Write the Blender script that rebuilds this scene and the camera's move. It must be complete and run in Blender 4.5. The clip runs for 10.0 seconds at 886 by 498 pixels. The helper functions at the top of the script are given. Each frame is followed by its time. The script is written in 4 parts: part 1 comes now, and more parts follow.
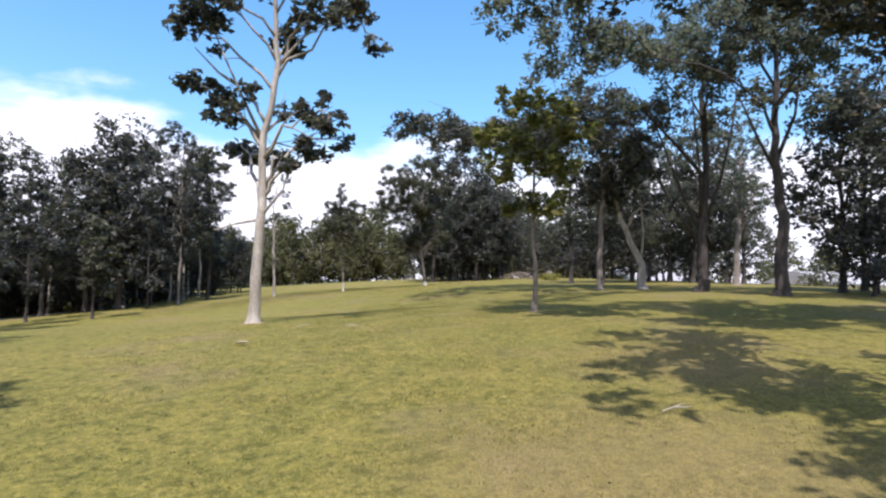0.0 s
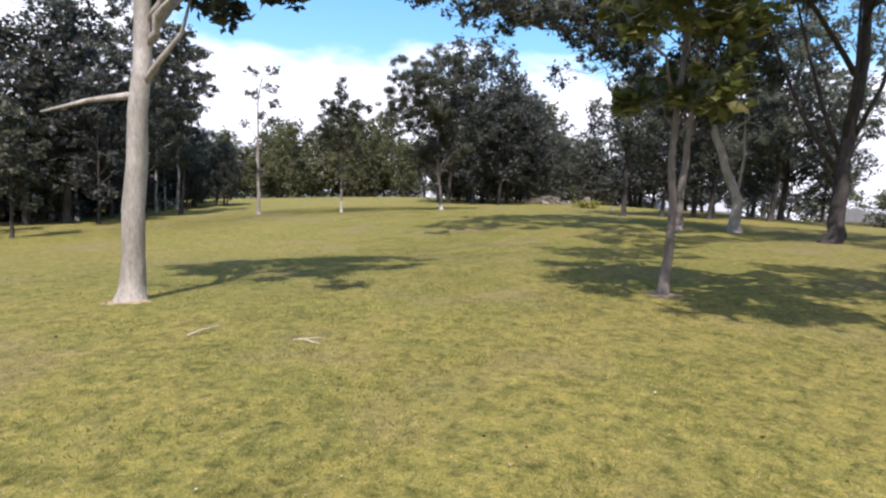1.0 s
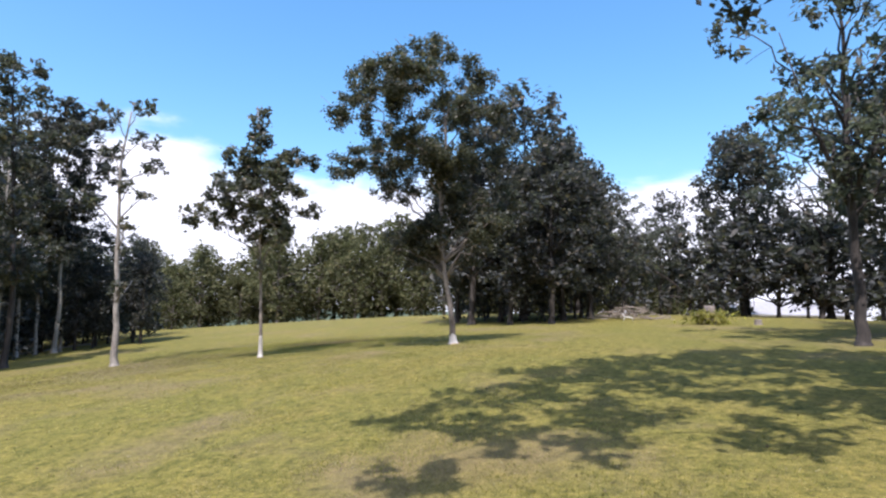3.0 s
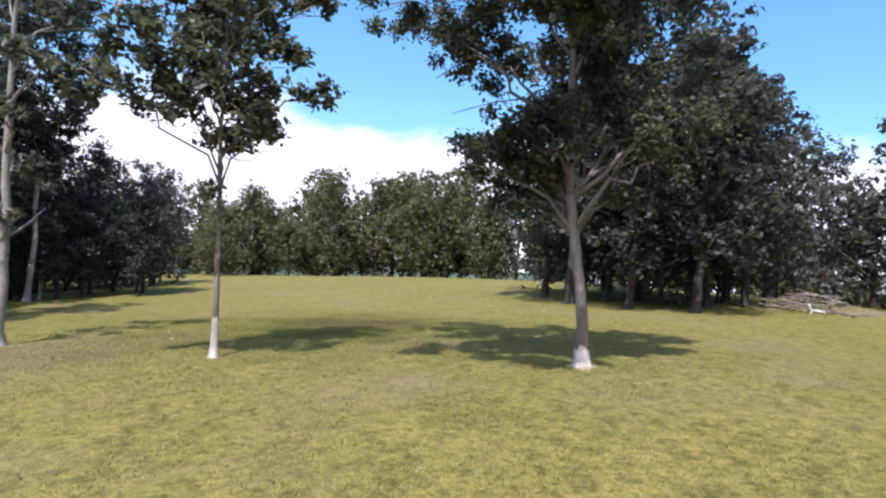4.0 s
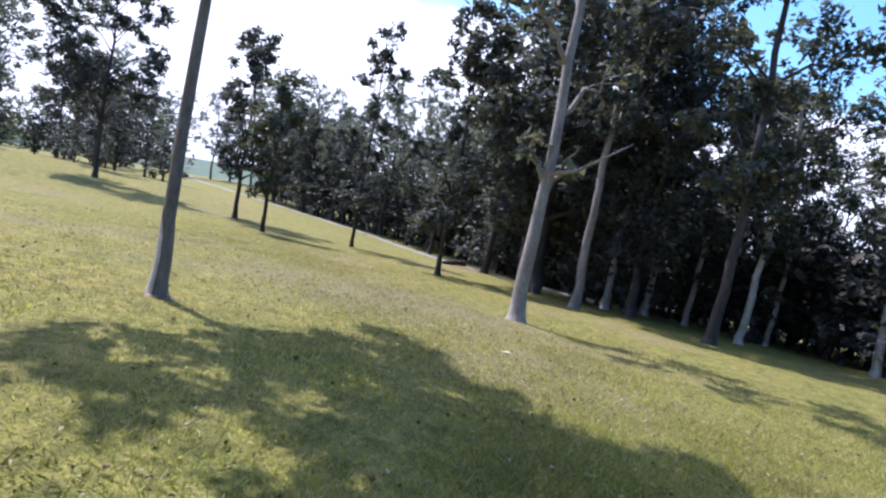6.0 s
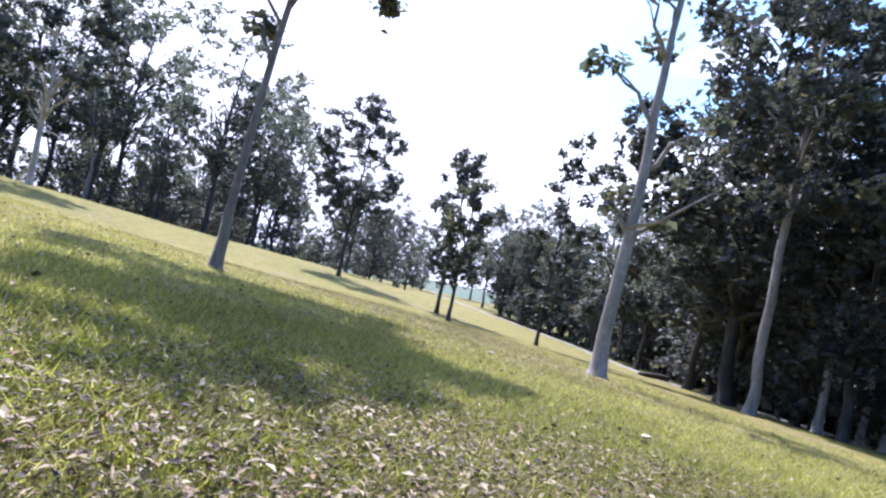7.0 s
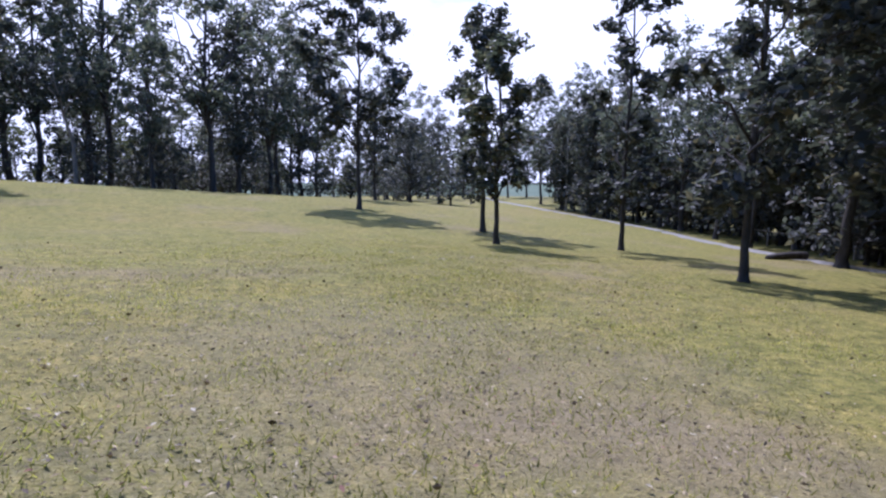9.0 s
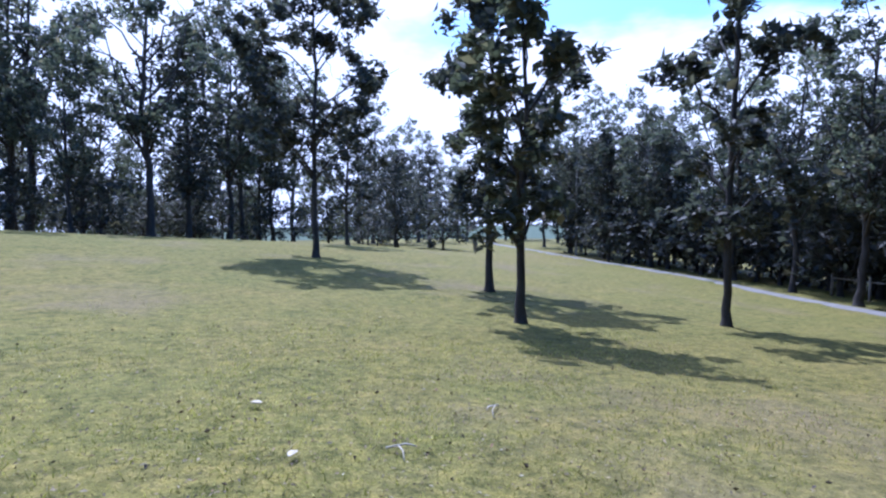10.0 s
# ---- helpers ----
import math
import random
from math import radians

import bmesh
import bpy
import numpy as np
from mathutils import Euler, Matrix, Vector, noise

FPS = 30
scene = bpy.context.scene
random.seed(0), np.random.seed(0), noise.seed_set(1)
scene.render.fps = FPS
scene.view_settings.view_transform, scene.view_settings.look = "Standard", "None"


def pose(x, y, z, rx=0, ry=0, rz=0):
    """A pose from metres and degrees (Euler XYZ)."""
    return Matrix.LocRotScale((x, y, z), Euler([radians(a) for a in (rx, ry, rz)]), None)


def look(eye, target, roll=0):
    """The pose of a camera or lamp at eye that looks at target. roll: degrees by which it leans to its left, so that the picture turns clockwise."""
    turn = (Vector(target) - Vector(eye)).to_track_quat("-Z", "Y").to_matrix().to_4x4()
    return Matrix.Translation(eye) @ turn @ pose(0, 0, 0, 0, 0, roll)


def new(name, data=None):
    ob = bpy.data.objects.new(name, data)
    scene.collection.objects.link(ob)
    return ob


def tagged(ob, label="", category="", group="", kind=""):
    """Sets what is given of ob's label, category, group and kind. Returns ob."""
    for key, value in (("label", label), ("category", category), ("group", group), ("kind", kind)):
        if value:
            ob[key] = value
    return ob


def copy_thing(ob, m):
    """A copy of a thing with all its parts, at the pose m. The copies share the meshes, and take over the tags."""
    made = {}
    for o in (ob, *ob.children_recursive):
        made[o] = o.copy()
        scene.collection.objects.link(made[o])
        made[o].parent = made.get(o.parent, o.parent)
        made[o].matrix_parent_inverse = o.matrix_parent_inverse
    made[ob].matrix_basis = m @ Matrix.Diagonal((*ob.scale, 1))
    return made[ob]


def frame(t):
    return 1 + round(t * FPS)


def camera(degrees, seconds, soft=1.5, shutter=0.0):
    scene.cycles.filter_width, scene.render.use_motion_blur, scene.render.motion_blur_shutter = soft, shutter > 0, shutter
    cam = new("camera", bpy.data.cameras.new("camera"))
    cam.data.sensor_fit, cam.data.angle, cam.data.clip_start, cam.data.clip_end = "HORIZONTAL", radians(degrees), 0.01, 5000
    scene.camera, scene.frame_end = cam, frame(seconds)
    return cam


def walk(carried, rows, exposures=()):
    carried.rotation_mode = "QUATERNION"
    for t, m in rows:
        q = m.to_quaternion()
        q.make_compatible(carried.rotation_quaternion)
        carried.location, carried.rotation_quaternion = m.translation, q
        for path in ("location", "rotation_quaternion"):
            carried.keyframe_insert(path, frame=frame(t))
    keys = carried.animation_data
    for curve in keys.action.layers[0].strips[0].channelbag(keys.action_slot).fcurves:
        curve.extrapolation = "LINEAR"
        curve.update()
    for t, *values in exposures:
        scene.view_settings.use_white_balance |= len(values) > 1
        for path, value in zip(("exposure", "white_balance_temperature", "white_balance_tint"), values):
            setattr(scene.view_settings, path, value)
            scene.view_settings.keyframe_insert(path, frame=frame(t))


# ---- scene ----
cam = camera(76.0, 10.0, soft=2.3)
PATH = [
    (0, pose(0.000, -0.001, 1.616, 92.13, -1.01, 0.55)),
    (0.2, pose(-0.179, 1.579, 1.721, 90.26, -1.86, 0.57)),
    (0.4, pose(-0.298, 3.199, 1.808, 88.52, -2.51, 0.67)),
    (0.5, pose(-0.377, 3.998, 1.840, 87.66, -2.38, 0.63)),
    (0.6, pose(-0.466, 4.824, 1.884, 86.59, -3.04, 0.69)),
    (0.8, pose(-0.665, 6.451, 1.964, 84.72, -3.72, 1.05)),
    (1, pose(-0.864, 8.169, 1.977, 83.56, -3.52, 1.45)),
    (1.2, pose(-1.136, 9.860, 1.989, 84.99, -3.30, 1.47)),
    (1.4, pose(-1.221, 11.653, 1.827, 89.34, -1.35, 0.87)),
    (1.5, pose(-1.160, 12.607, 1.781, 90.73, -1.88, 0.81)),
    (1.6, pose(-1.045, 13.600, 1.759, 90.82, -0.31, 1.04)),
    (1.8, pose(-0.670, 15.632, 1.779, 90.22, 0.20, 1.93)),
    (2, pose(-0.206, 17.603, 1.857, 90.09, -0.38, 3.08)),
    (2.2, pose(0.135, 19.591, 1.956, 88.09, -0.16, 4.15)),
    (3.3, pose(-1.410, 29.443, 1.824, 96.54, -1.14, 4.35)),
    (3.5, pose(-1.769, 31.457, 1.843, 94.92, -1.32, 5.44)),
    (3.7, pose(-2.069, 33.308, 1.919, 92.07, -2.28, 7.06)),
    (4, pose(-2.485, 36.186, 2.006, 90.47, -4.36, 10.68)),
    (4.2, pose(-2.698, 38.100, 2.096, 89.93, -6.98, 16.34)),
    (4.5, pose(-3.779, 41.293, 2.063, 87.72, -9.67, 31.22)),
    (4.7, pose(-4.504, 42.896, 1.868, 87.66, -10.92, 42.10)),
    (5, pose(-5.026, 44.805, 1.415, 90.16, -12.77, 59.45)),
    (5.2, pose(-4.795, 46.427, 1.505, 89.86, -10.73, 75.60)),
    (5.5, pose(-4.639, 48.226, 1.601, 87.79, -9.57, 97.10)),
    (5.8, pose(-5.205, 49.364, 1.233, 86.26, -9.18, 111.37)),
    (6, pose(-5.473, 50.064, 1.043, 84.54, -10.80, 119.95)),
    (6.2, pose(-5.565, 51.124, 0.972, 86.65, -10.06, 127.58)),
    (7.3, pose(-7.293, 52.762, 0.142, 92.12, -12.05, 148.10)),
    (7.5, pose(-7.532, 52.683, 0.122, 92.05, -9.61, 149.85)),
    (7.7, pose(-7.828, 52.442, 0.073, 92.80, -6.73, 152.88)),
    (8, pose(-8.351, 51.865, 0.193, 87.57, -1.67, 157.09)),
    (8.2, pose(-8.629, 51.361, 0.351, 82.79, -1.20, 156.72)),
    (8.3, pose(-8.756, 51.045, 0.402, 81.99, -1.65, 155.19)),
    (8.5, pose(-8.958, 50.265, 0.478, 81.88, -2.03, 151.60)),
    (8.7, pose(-9.747, 49.265, 0.549, 81.61, 0.62, 149.82)),
    (8.9, pose(-10.604, 48.215, 0.517, 81.61, 0.48, 149.76)),
    (9, pose(-11.033, 47.700, 0.518, 82.30, -0.57, 150.27)),
    (9.2, pose(-11.809, 46.550, 0.471, 83.20, -1.66, 150.63)),
    (9.5, pose(-12.964, 44.628, 0.381, 84.21, -0.07, 149.99)),
    (9.7, pose(-13.743, 43.243, 0.378, 84.65, 1.34, 149.20)),
    (10, pose(-15.040, 41.117, 0.180, 86.64, -0.10, 149.63)),
    ]
walk(cam, PATH, exposures=[(0.0, 0.50, 6150, 20), (4.0, 0.54, 5950, 20), (5.5, 0.68, 5500, 22), (6.2, 0.86, 5500, 24), (7.3, 1.24, 5400, 28), (8.2, 0.80, 5300, 28), (9.0, 0.36, 5200, 30), (10.0, 0.42, 4750, 25)])

# ---- light ----
SUN_YAW, SUN_UP = 172.0, 60.0      # compass turn from +y (counter-clockwise) and height, degrees
sun_dir = Vector((-math.sin(radians(SUN_YAW)) * math.cos(radians(SUN_UP)), math.cos(radians(SUN_YAW)) * math.cos(radians(SUN_UP)), math.sin(radians(SUN_UP))))
sun = new("sun", bpy.data.lights.new("sun", "SUN"))
sun.data.energy, sun.data.angle, sun.data.color = 4.5, radians(0.55), (1.0, 0.95, 0.86)
sun.matrix_world = look(sun_dir * 60, (0, 0, 0))


def build_world():
    w = bpy.data.worlds.new("sky")
    scene.world = w
    w.use_nodes = True
    nt = w.node_tree
    nt.nodes.clear()
    N = nt.nodes.new
    out, bg, sky = N("ShaderNodeOutputWorld"), N("ShaderNodeBackground"), N("ShaderNodeTexSky")
    sky.sky_type, sky.sun_disc = "NISHITA", False
    sky.sun_elevation, sky.sun_rotation = radians(SUN_UP), radians(-SUN_YAW)
    sky.air_density, sky.dust_density, sky.ozone_density = 1.0, 2.2, 3.0
    tc, sep = N("ShaderNodeTexCoord"), N("ShaderNodeSeparateXYZ")
    nt.links.new(tc.outputs["Generated"], sep.inputs[0])
    # cumulus: noise stretched flat, thick near the skyline and thinning out upwards
    mp = N("ShaderNodeMapping")
    mp.inputs["Scale"].default_value = (1.0, 1.0, 2.6)
    mp.inputs["Location"].default_value = (0.35, 0.2, 0.1)
    nt.links.new(tc.outputs["Generated"], mp.inputs[0])
    nz = N("ShaderNodeTexNoise")
    nz.inputs["Scale"].default_value, nz.inputs["Detail"].default_value, nz.inputs["Roughness"].default_value = 3.2, 7.0, 0.52
    nt.links.new(mp.outputs[0], nz.inputs["Vector"])
    band = N("ShaderNodeMapRange")
    band.inputs["From Min"].default_value, band.inputs["From Max"].default_value = 0.13, 0.31
    band.inputs["To Min"].default_value, band.inputs["To Max"].default_value = 0.27, -0.28
    nt.links.new(sep.outputs["Z"], band.inputs["Value"])
    add = N("ShaderNodeMath")
    add.operation = "ADD"
    nt.links.new(nz.outputs["Fac"], add.inputs[0])
    nt.links.new(band.outputs[0], add.inputs[1])
    # extra cloud cover towards the south stands in for white glare round the sun
    south = N("ShaderNodeMapRange")
    south.inputs["From Min"].default_value, south.inputs["From Max"].default_value = -0.95, -0.1
    south.inputs["To Min"].default_value, south.inputs["To Max"].default_value = 0.42, 0.0
    nt.links.new(sep.outputs["Y"], south.inputs["Value"])
    more = N("ShaderNodeMath")
    more.operation = "ADD"
    nt.links.new(add.outputs[0], more.inputs[0])
    nt.links.new(south.outputs[0], more.inputs[1])
    add = more
    ramp = N("ShaderNodeMapRange")
    ramp.interpolation_type = "SMOOTHSTEP"
    ramp.inputs["From Min"].default_value, ramp.inputs["From Max"].default_value = 0.47, 0.66
    nt.links.new(add.outputs[0], ramp.inputs["Value"])
    deep = N("ShaderNodeHueSaturation")
    deep.inputs["Hue"].default_value, deep.inputs["Saturation"].default_value = 0.486, 1.22
    deep.inputs["Value"].default_value = 1.36
    nt.links.new(sky.outputs[0], deep.inputs["Color"])
    mix = N("ShaderNodeMix")
    mix.data_type = "RGBA"
    nt.links.new(ramp.outputs[0], mix.inputs["Factor"])
    nt.links.new(deep.outputs[0], mix.inputs["A"])
    mix.inputs["B"].default_value = (6.6, 6.8, 7.2, 1)
    nt.links.new(mix.outputs["Result"], bg.inputs["Color"])
    bg.inputs["Strength"].default_value = 0.15
    nt.links.new(bg.outputs[0], out.inputs["Surface"])


build_world()


# ---- materials ----
def material(name, rough=0.8):
    m = bpy.data.materials.new(name)
    m.use_nodes = True
    nt = m.node_tree
    b = nt.nodes["Principled BSDF"]
    b.inputs["Roughness"].default_value = rough
    return m, nt, b


def noise_node(nt, scale, detail=4.0, rough=0.55, vec=None):
    n = nt.nodes.new("ShaderNodeTexNoise")
    n.inputs["Scale"].default_value, n.inputs["Detail"].default_value, n.inputs["Roughness"].default_value = scale, detail, rough
    if vec is not None:
        nt.links.new(vec, n.inputs["Vector"])
    return n


def ramp_node(nt, fac, stops):
    r = nt.nodes.new("ShaderNodeValToRGB")
    el = r.color_ramp.elements
    while len(el) < len(stops):
        el.new(0.5)
    for e, (p, c) in zip(el, stops):
        e.position, e.color = p, (*c, 1)
    nt.links.new(fac, r.inputs[0])
    return r


def mix_node(nt, fac, a, b, kind="MIX"):
    m = nt.nodes.new("ShaderNodeMix")
    m.data_type, m.blend_type = "RGBA", kind
    for key, v in (("Factor", fac), ("A", a), ("B", b)):
        if isinstance(v, (int, float)):
            m.inputs[key].default_value = v
        elif isinstance(v, tuple):
            m.inputs[key].default_value = (*v, 1)
        else:
            nt.links.new(v, m.inputs[key])
    return m.outputs["Result"]


def bump_node(nt, b, height, strength, dist):
    n = nt.nodes.new("ShaderNodeBump")
    n.inputs["Strength"].default_value, n.inputs["Distance"].default_value = strength, dist
    nt.links.new(height, n.inputs["Height"])
    nt.links.new(n.outputs[0], b.inputs["Normal"])


def coords(nt, which="Object"):
    return nt.nodes.new("ShaderNodeTexCoord").outputs[which]


def plain(name, color, rough=0.7, metal=0.0, spread=0.12, scale=6.0):
    m, nt, b = material(name, rough)
    n = noise_node(nt, scale, 5.0, 0.6, coords(nt))
    lo, hi = tuple(c * (1 - spread) for c in color), tuple(min(1, c * (1 + spread)) for c in color)
    r = ramp_node(nt, n.outputs["Fac"], [(0.3, lo), (0.7, hi)])
    nt.links.new(r.outputs[0], b.inputs["Base Color"])
    b.inputs["Metallic"].default_value = metal
    return m


def lawn_material():
    m, nt, b = material("lawn", 0.9)
    v = coords(nt)
    big, mid, fine = noise_node(nt, 0.09, 3, 0.5, v), noise_node(nt, 0.9, 5, 0.6, v), noise_node(nt, 14.0, 5, 0.7, v)
    tiny = noise_node(nt, 60.0, 3, 0.7, v)
    c1 = ramp_node(nt, big.outputs["Fac"], [(0.34, (0.144, 0.140, 0.031)), (0.52, (0.206, 0.178, 0.043)), (0.68, (0.263, 0.190, 0.060))])
    c2 = ramp_node(nt, mid.outputs["Fac"], [(0.32, (0.113, 0.130, 0.026)), (0.55, (0.216, 0.180, 0.045)), (0.74, (0.299, 0.215, 0.082))])
    c3 = ramp_node(nt, fine.outputs["Fac"], [(0.30, (0.084, 0.100, 0.022)), (0.52, (0.194, 0.182, 0.048)), (0.75, (0.340, 0.275, 0.112))])
    col = mix_node(nt, 0.5, c1.outputs[0], c2.outputs[0])
    col = mix_node(nt, 0.5, col, c3.outputs[0])
    g = ramp_node(nt, tiny.outputs["Fac"], [(0.3, (0.52, 0.52, 0.50)), (0.7, (1.34, 1.32, 1.28))])
    col = mix_node(nt, 1.0, col, g.outputs[0], "MULTIPLY")
    clump = ramp_node(nt, noise_node(nt, 4.5, 5, 0.7, v).outputs["Fac"], [(0.36, (0.58, 0.62, 0.54)), (0.50, (1.0, 1.0, 1.0)), (0.66, (1.24, 1.20, 1.12))])
    col = mix_node(nt, 1.0, col, clump.outputs[0], "MULTIPLY")
    tuft = ramp_node(nt, noise_node(nt, 11.0, 4, 0.75, v).outputs["Fac"], [(0.34, (0.52, 0.56, 0.47)), (0.47, (1.0, 1.0, 1.0)), (0.66, (1.25, 1.20, 1.12))])
    col = mix_node(nt, 1.0, col, tuft.outputs[0], "MULTIPLY")
    thatch = ramp_node(nt, noise_node(nt, 26.0, 4, 0.7, v).outputs["Fac"], [(0.3, (0.095, 0.066, 0.042)), (0.5, (0.21, 0.152, 0.090)), (0.72, (0.33, 0.26, 0.17))])
    worn = noise_node(nt, 0.28, 6, 0.62, v)
    mask = ramp_node(nt, worn.outputs["Fac"], [(0.52, (0, 0, 0)), (0.72, (0.65, 0.65, 0.65))])
    col = mix_node(nt, mask.outputs[0], col, thatch.outputs[0])
    # bare, thatchy places with ragged edges
    dry = ramp_node(nt, noise_node(nt, 34.0, 4, 0.75, v).outputs["Fac"], [(0.3, (0.070, 0.054, 0.030)), (0.48, (0.175, 0.140, 0.078)), (0.72, (0.320, 0.265, 0.165))])
    earth = ramp_node(nt, noise_node(nt, 30.0, 4, 0.75, v).outputs["Fac"], [(0.3, (0.11, 0.075, 0.036)), (0.48, (0.215, 0.155, 0.070)), (0.72, (0.33, 0.255, 0.125))])
    for k, (px, py, pr) in enumerate(THATCH):
        away = nt.nodes.new("ShaderNodeVectorMath")
        away.operation = "DISTANCE"
        nt.links.new(v, away.inputs[0])
        away.inputs[1].default_value = (px, py, float(gz(px, py)))
        rough_edge = nt.nodes.new("ShaderNodeMath")
        rough_edge.operation = "MULTIPLY_ADD"
        nt.links.new(mid.outputs["Fac"], rough_edge.inputs[0])
        rough_edge.inputs[1].default_value = 3.4
        nt.links.new(away.outputs["Value"], rough_edge.inputs[2])
        fade = nt.nodes.new("ShaderNodeMapRange")
        fade.interpolation_type = "SMOOTHSTEP"
        fade.inputs["From Min"].default_value, fade.inputs["From Max"].default_value = 1.7 + pr * 0.35, 1.7 + pr * 1.3
        fade.inputs["To Min"].default_value, fade.inputs["To Max"].default_value = 0.50, 0.0
        nt.links.new(rough_edge.outputs[0], fade.inputs["Value"])
        col = mix_node(nt, fade.outputs[0], col, (dry if k < 3 else earth).outputs[0])
    far = nt.nodes.new("ShaderNodeVectorMath")
    far.operation = "LENGTH"
    nt.links.new(v, far.inputs[0])
    fm = nt.nodes.new("ShaderNodeMapRange")
    fm.inputs["From Min"].default_value, fm.inputs["From Max"].default_value = 125.0, 190.0
    nt.links.new(far.outputs["Value"], fm.inputs["Value"])
    forest = ramp_node(nt, noise_node(nt, 0.05, 5, 0.6, v).outputs["Fac"], [(0.3, (0.05, 0.075, 0.045)), (0.7, (0.11, 0.14, 0.085))])
    col = mix_node(nt, fm.outputs[0], col, forest.outputs[0])
    nt.links.new(col, b.inputs["Base Color"])
    b.inputs["Specular IOR Level"].default_value = 0.2
    h = nt.nodes.new("ShaderNodeMath")
    h.operation = "ADD"
    nt.links.new(fine.outputs["Fac"], h.inputs[0])
    nt.links.new(tiny.outputs["Fac"], h.inputs[1])
    bump_node(nt, b, h.outputs[0], 0.55, 0.05)
    return m


def leaf_material(name, dark, light, glow=0.35, odd=None, gloss=0.45):
    m = bpy.data.materials.new(name)
    m.use_nodes = True
    nt = m.node_tree
    nt.nodes.clear()
    N = nt.nodes.new
    geo, out = N("ShaderNodeNewGeometry"), N("ShaderNodeOutputMaterial")
    stops = [(0.0, dark), (0.8, light)]
    stops.append((1.0, odd if odd else tuple(c * 1.2 for c in light)))
    r = ramp_node(nt, geo.outputs["Random Per Island"], stops)
    n = noise_node(nt, 0.6, 2, 0.5, coords(nt))
    g = ramp_node(nt, n.outputs["Fac"], [(0.35, (0.75, 0.75, 0.75)), (0.65, (1.2, 1.2, 1.2))])
    col = mix_node(nt, 1.0, r.outputs[0], g.outputs[0], "MULTIPLY")
    b = N("ShaderNodeBsdfPrincipled")
    b.inputs["Roughness"].default_value = 0.85 - 0.95 * gloss
    b.inputs["Specular IOR Level"].default_value = gloss
    tr = N("ShaderNodeBsdfTranslucent")
    warm = mix_node(nt, 1.0, col, (1.2, 1.3, 0.85), "MULTIPLY")
    nt.links.new(col, b.inputs["Base Color"])
    nt.links.new(warm, tr.inputs["Color"])
    mx = N("ShaderNodeMixShader")
    mx.inputs[0].default_value = glow
    nt.links.new(b.outputs[0], mx.inputs[1])
    nt.links.new(tr.outputs[0], mx.inputs[2])
    nt.links.new(mx.outputs[0], out.inputs["Surface"])
    return m


def bark_material(name, dark, light, scale=5.0):
    m, nt, b = material(name, 0.88)
    mp = nt.nodes.new("ShaderNodeMapping")
    mp.inputs["Scale"].default_value = (1.0, 1.0, 0.32)
    nt.links.new(coords(nt), mp.inputs[0])
    n1, n2 = noise_node(nt, scale, 6, 0.65, mp.outputs[0]), noise_node(nt, scale * 7, 4, 0.7, mp.outputs[0])
    c = ramp_node(nt, n1.outputs["Fac"], [(0.30, dark), (0.52, tuple((a + d) / 2 for a, d in zip(dark, light))), (0.66, light)])
    g = ramp_node(nt, n2.outputs["Fac"], [(0.3, (0.7, 0.7, 0.7)), (0.7, (1.15, 1.15, 1.15))])
    nt.links.new(mix_node(nt, 1.0, c.outputs[0], g.outputs[0], "MULTIPLY"), b.inputs["Base Color"])
    bump_node(nt, b, n2.outputs["Fac"], 0.6, 0.03)
    return m


M_BARK_PALE = bark_material("pale_bark", (0.24, 0.21, 0.17), (0.50, 0.46, 0.40))
M_BARK_FAWN = bark_material("fawn_bark", (0.165, 0.143, 0.120), (0.36, 0.33, 0.29))
M_BARK_GREY = bark_material("grey_bark", (0.12, 0.10, 0.085), (0.30, 0.26, 0.22))
M_BARK_DARK = bark_material("dark_bark", (0.022, 0.018, 0.016), (0.080, 0.067, 0.057))
M_PAINT = bark_material("whitewashed_bark", (0.36, 0.33, 0.30), (0.74, 0.71, 0.66), 7.0)
M_LEAF = leaf_material("broad_leaf", (0.044, 0.050, 0.040), (0.102, 0.108, 0.086), 0.46, (0.17, 0.135, 0.085), 0.44)
# dark leaves, with the bluish veil of haze mixed into their colour
M_LEAF_DARK = leaf_material("dark_leaf", (0.038, 0.043, 0.045), (0.086, 0.091, 0.090), 0.42, (0.14, 0.115, 0.08), 0.34)
M_LEAF_FRESH = leaf_material("fresh_leaf", (0.058, 0.074, 0.022), (0.185, 0.185, 0.066), 0.42, (0.30, 0.26, 0.10), 0.40)
# grey leaves, their blue raised to imitate hazy air
M_LEAF_GREY = leaf_material("grey_leaf", (0.060, 0.069, 0.062), (0.132, 0.144, 0.126), 0.56, (0.18, 0.15, 0.12), 0.34)
# leaves of the far wood: distance haze is put in as a paler colour
M_LEAF_FAR = leaf_material("far_leaf", (0.062, 0.070, 0.038), (0.145, 0.148, 0.078), 0.35, (0.19, 0.165, 0.09), 0.1)


# ---- mesh tools ----
def mesh_object(name, verts, faces, mat, parent=None, label="", smooth=True):
    me = bpy.data.meshes.new(name)
    me.from_pydata(np.asarray(verts).tolist() if not isinstance(verts, list) else verts, [], faces if isinstance(faces, list) else faces.tolist())
    if smooth:
        me.polygons.foreach_set("use_smooth", [True] * len(me.polygons))
    me.materials.append(mat)
    me.update()
    ob = new(name, me)
    if parent is not None:
        ob.parent = parent
    if label:
        ob["label"] = label
    return ob


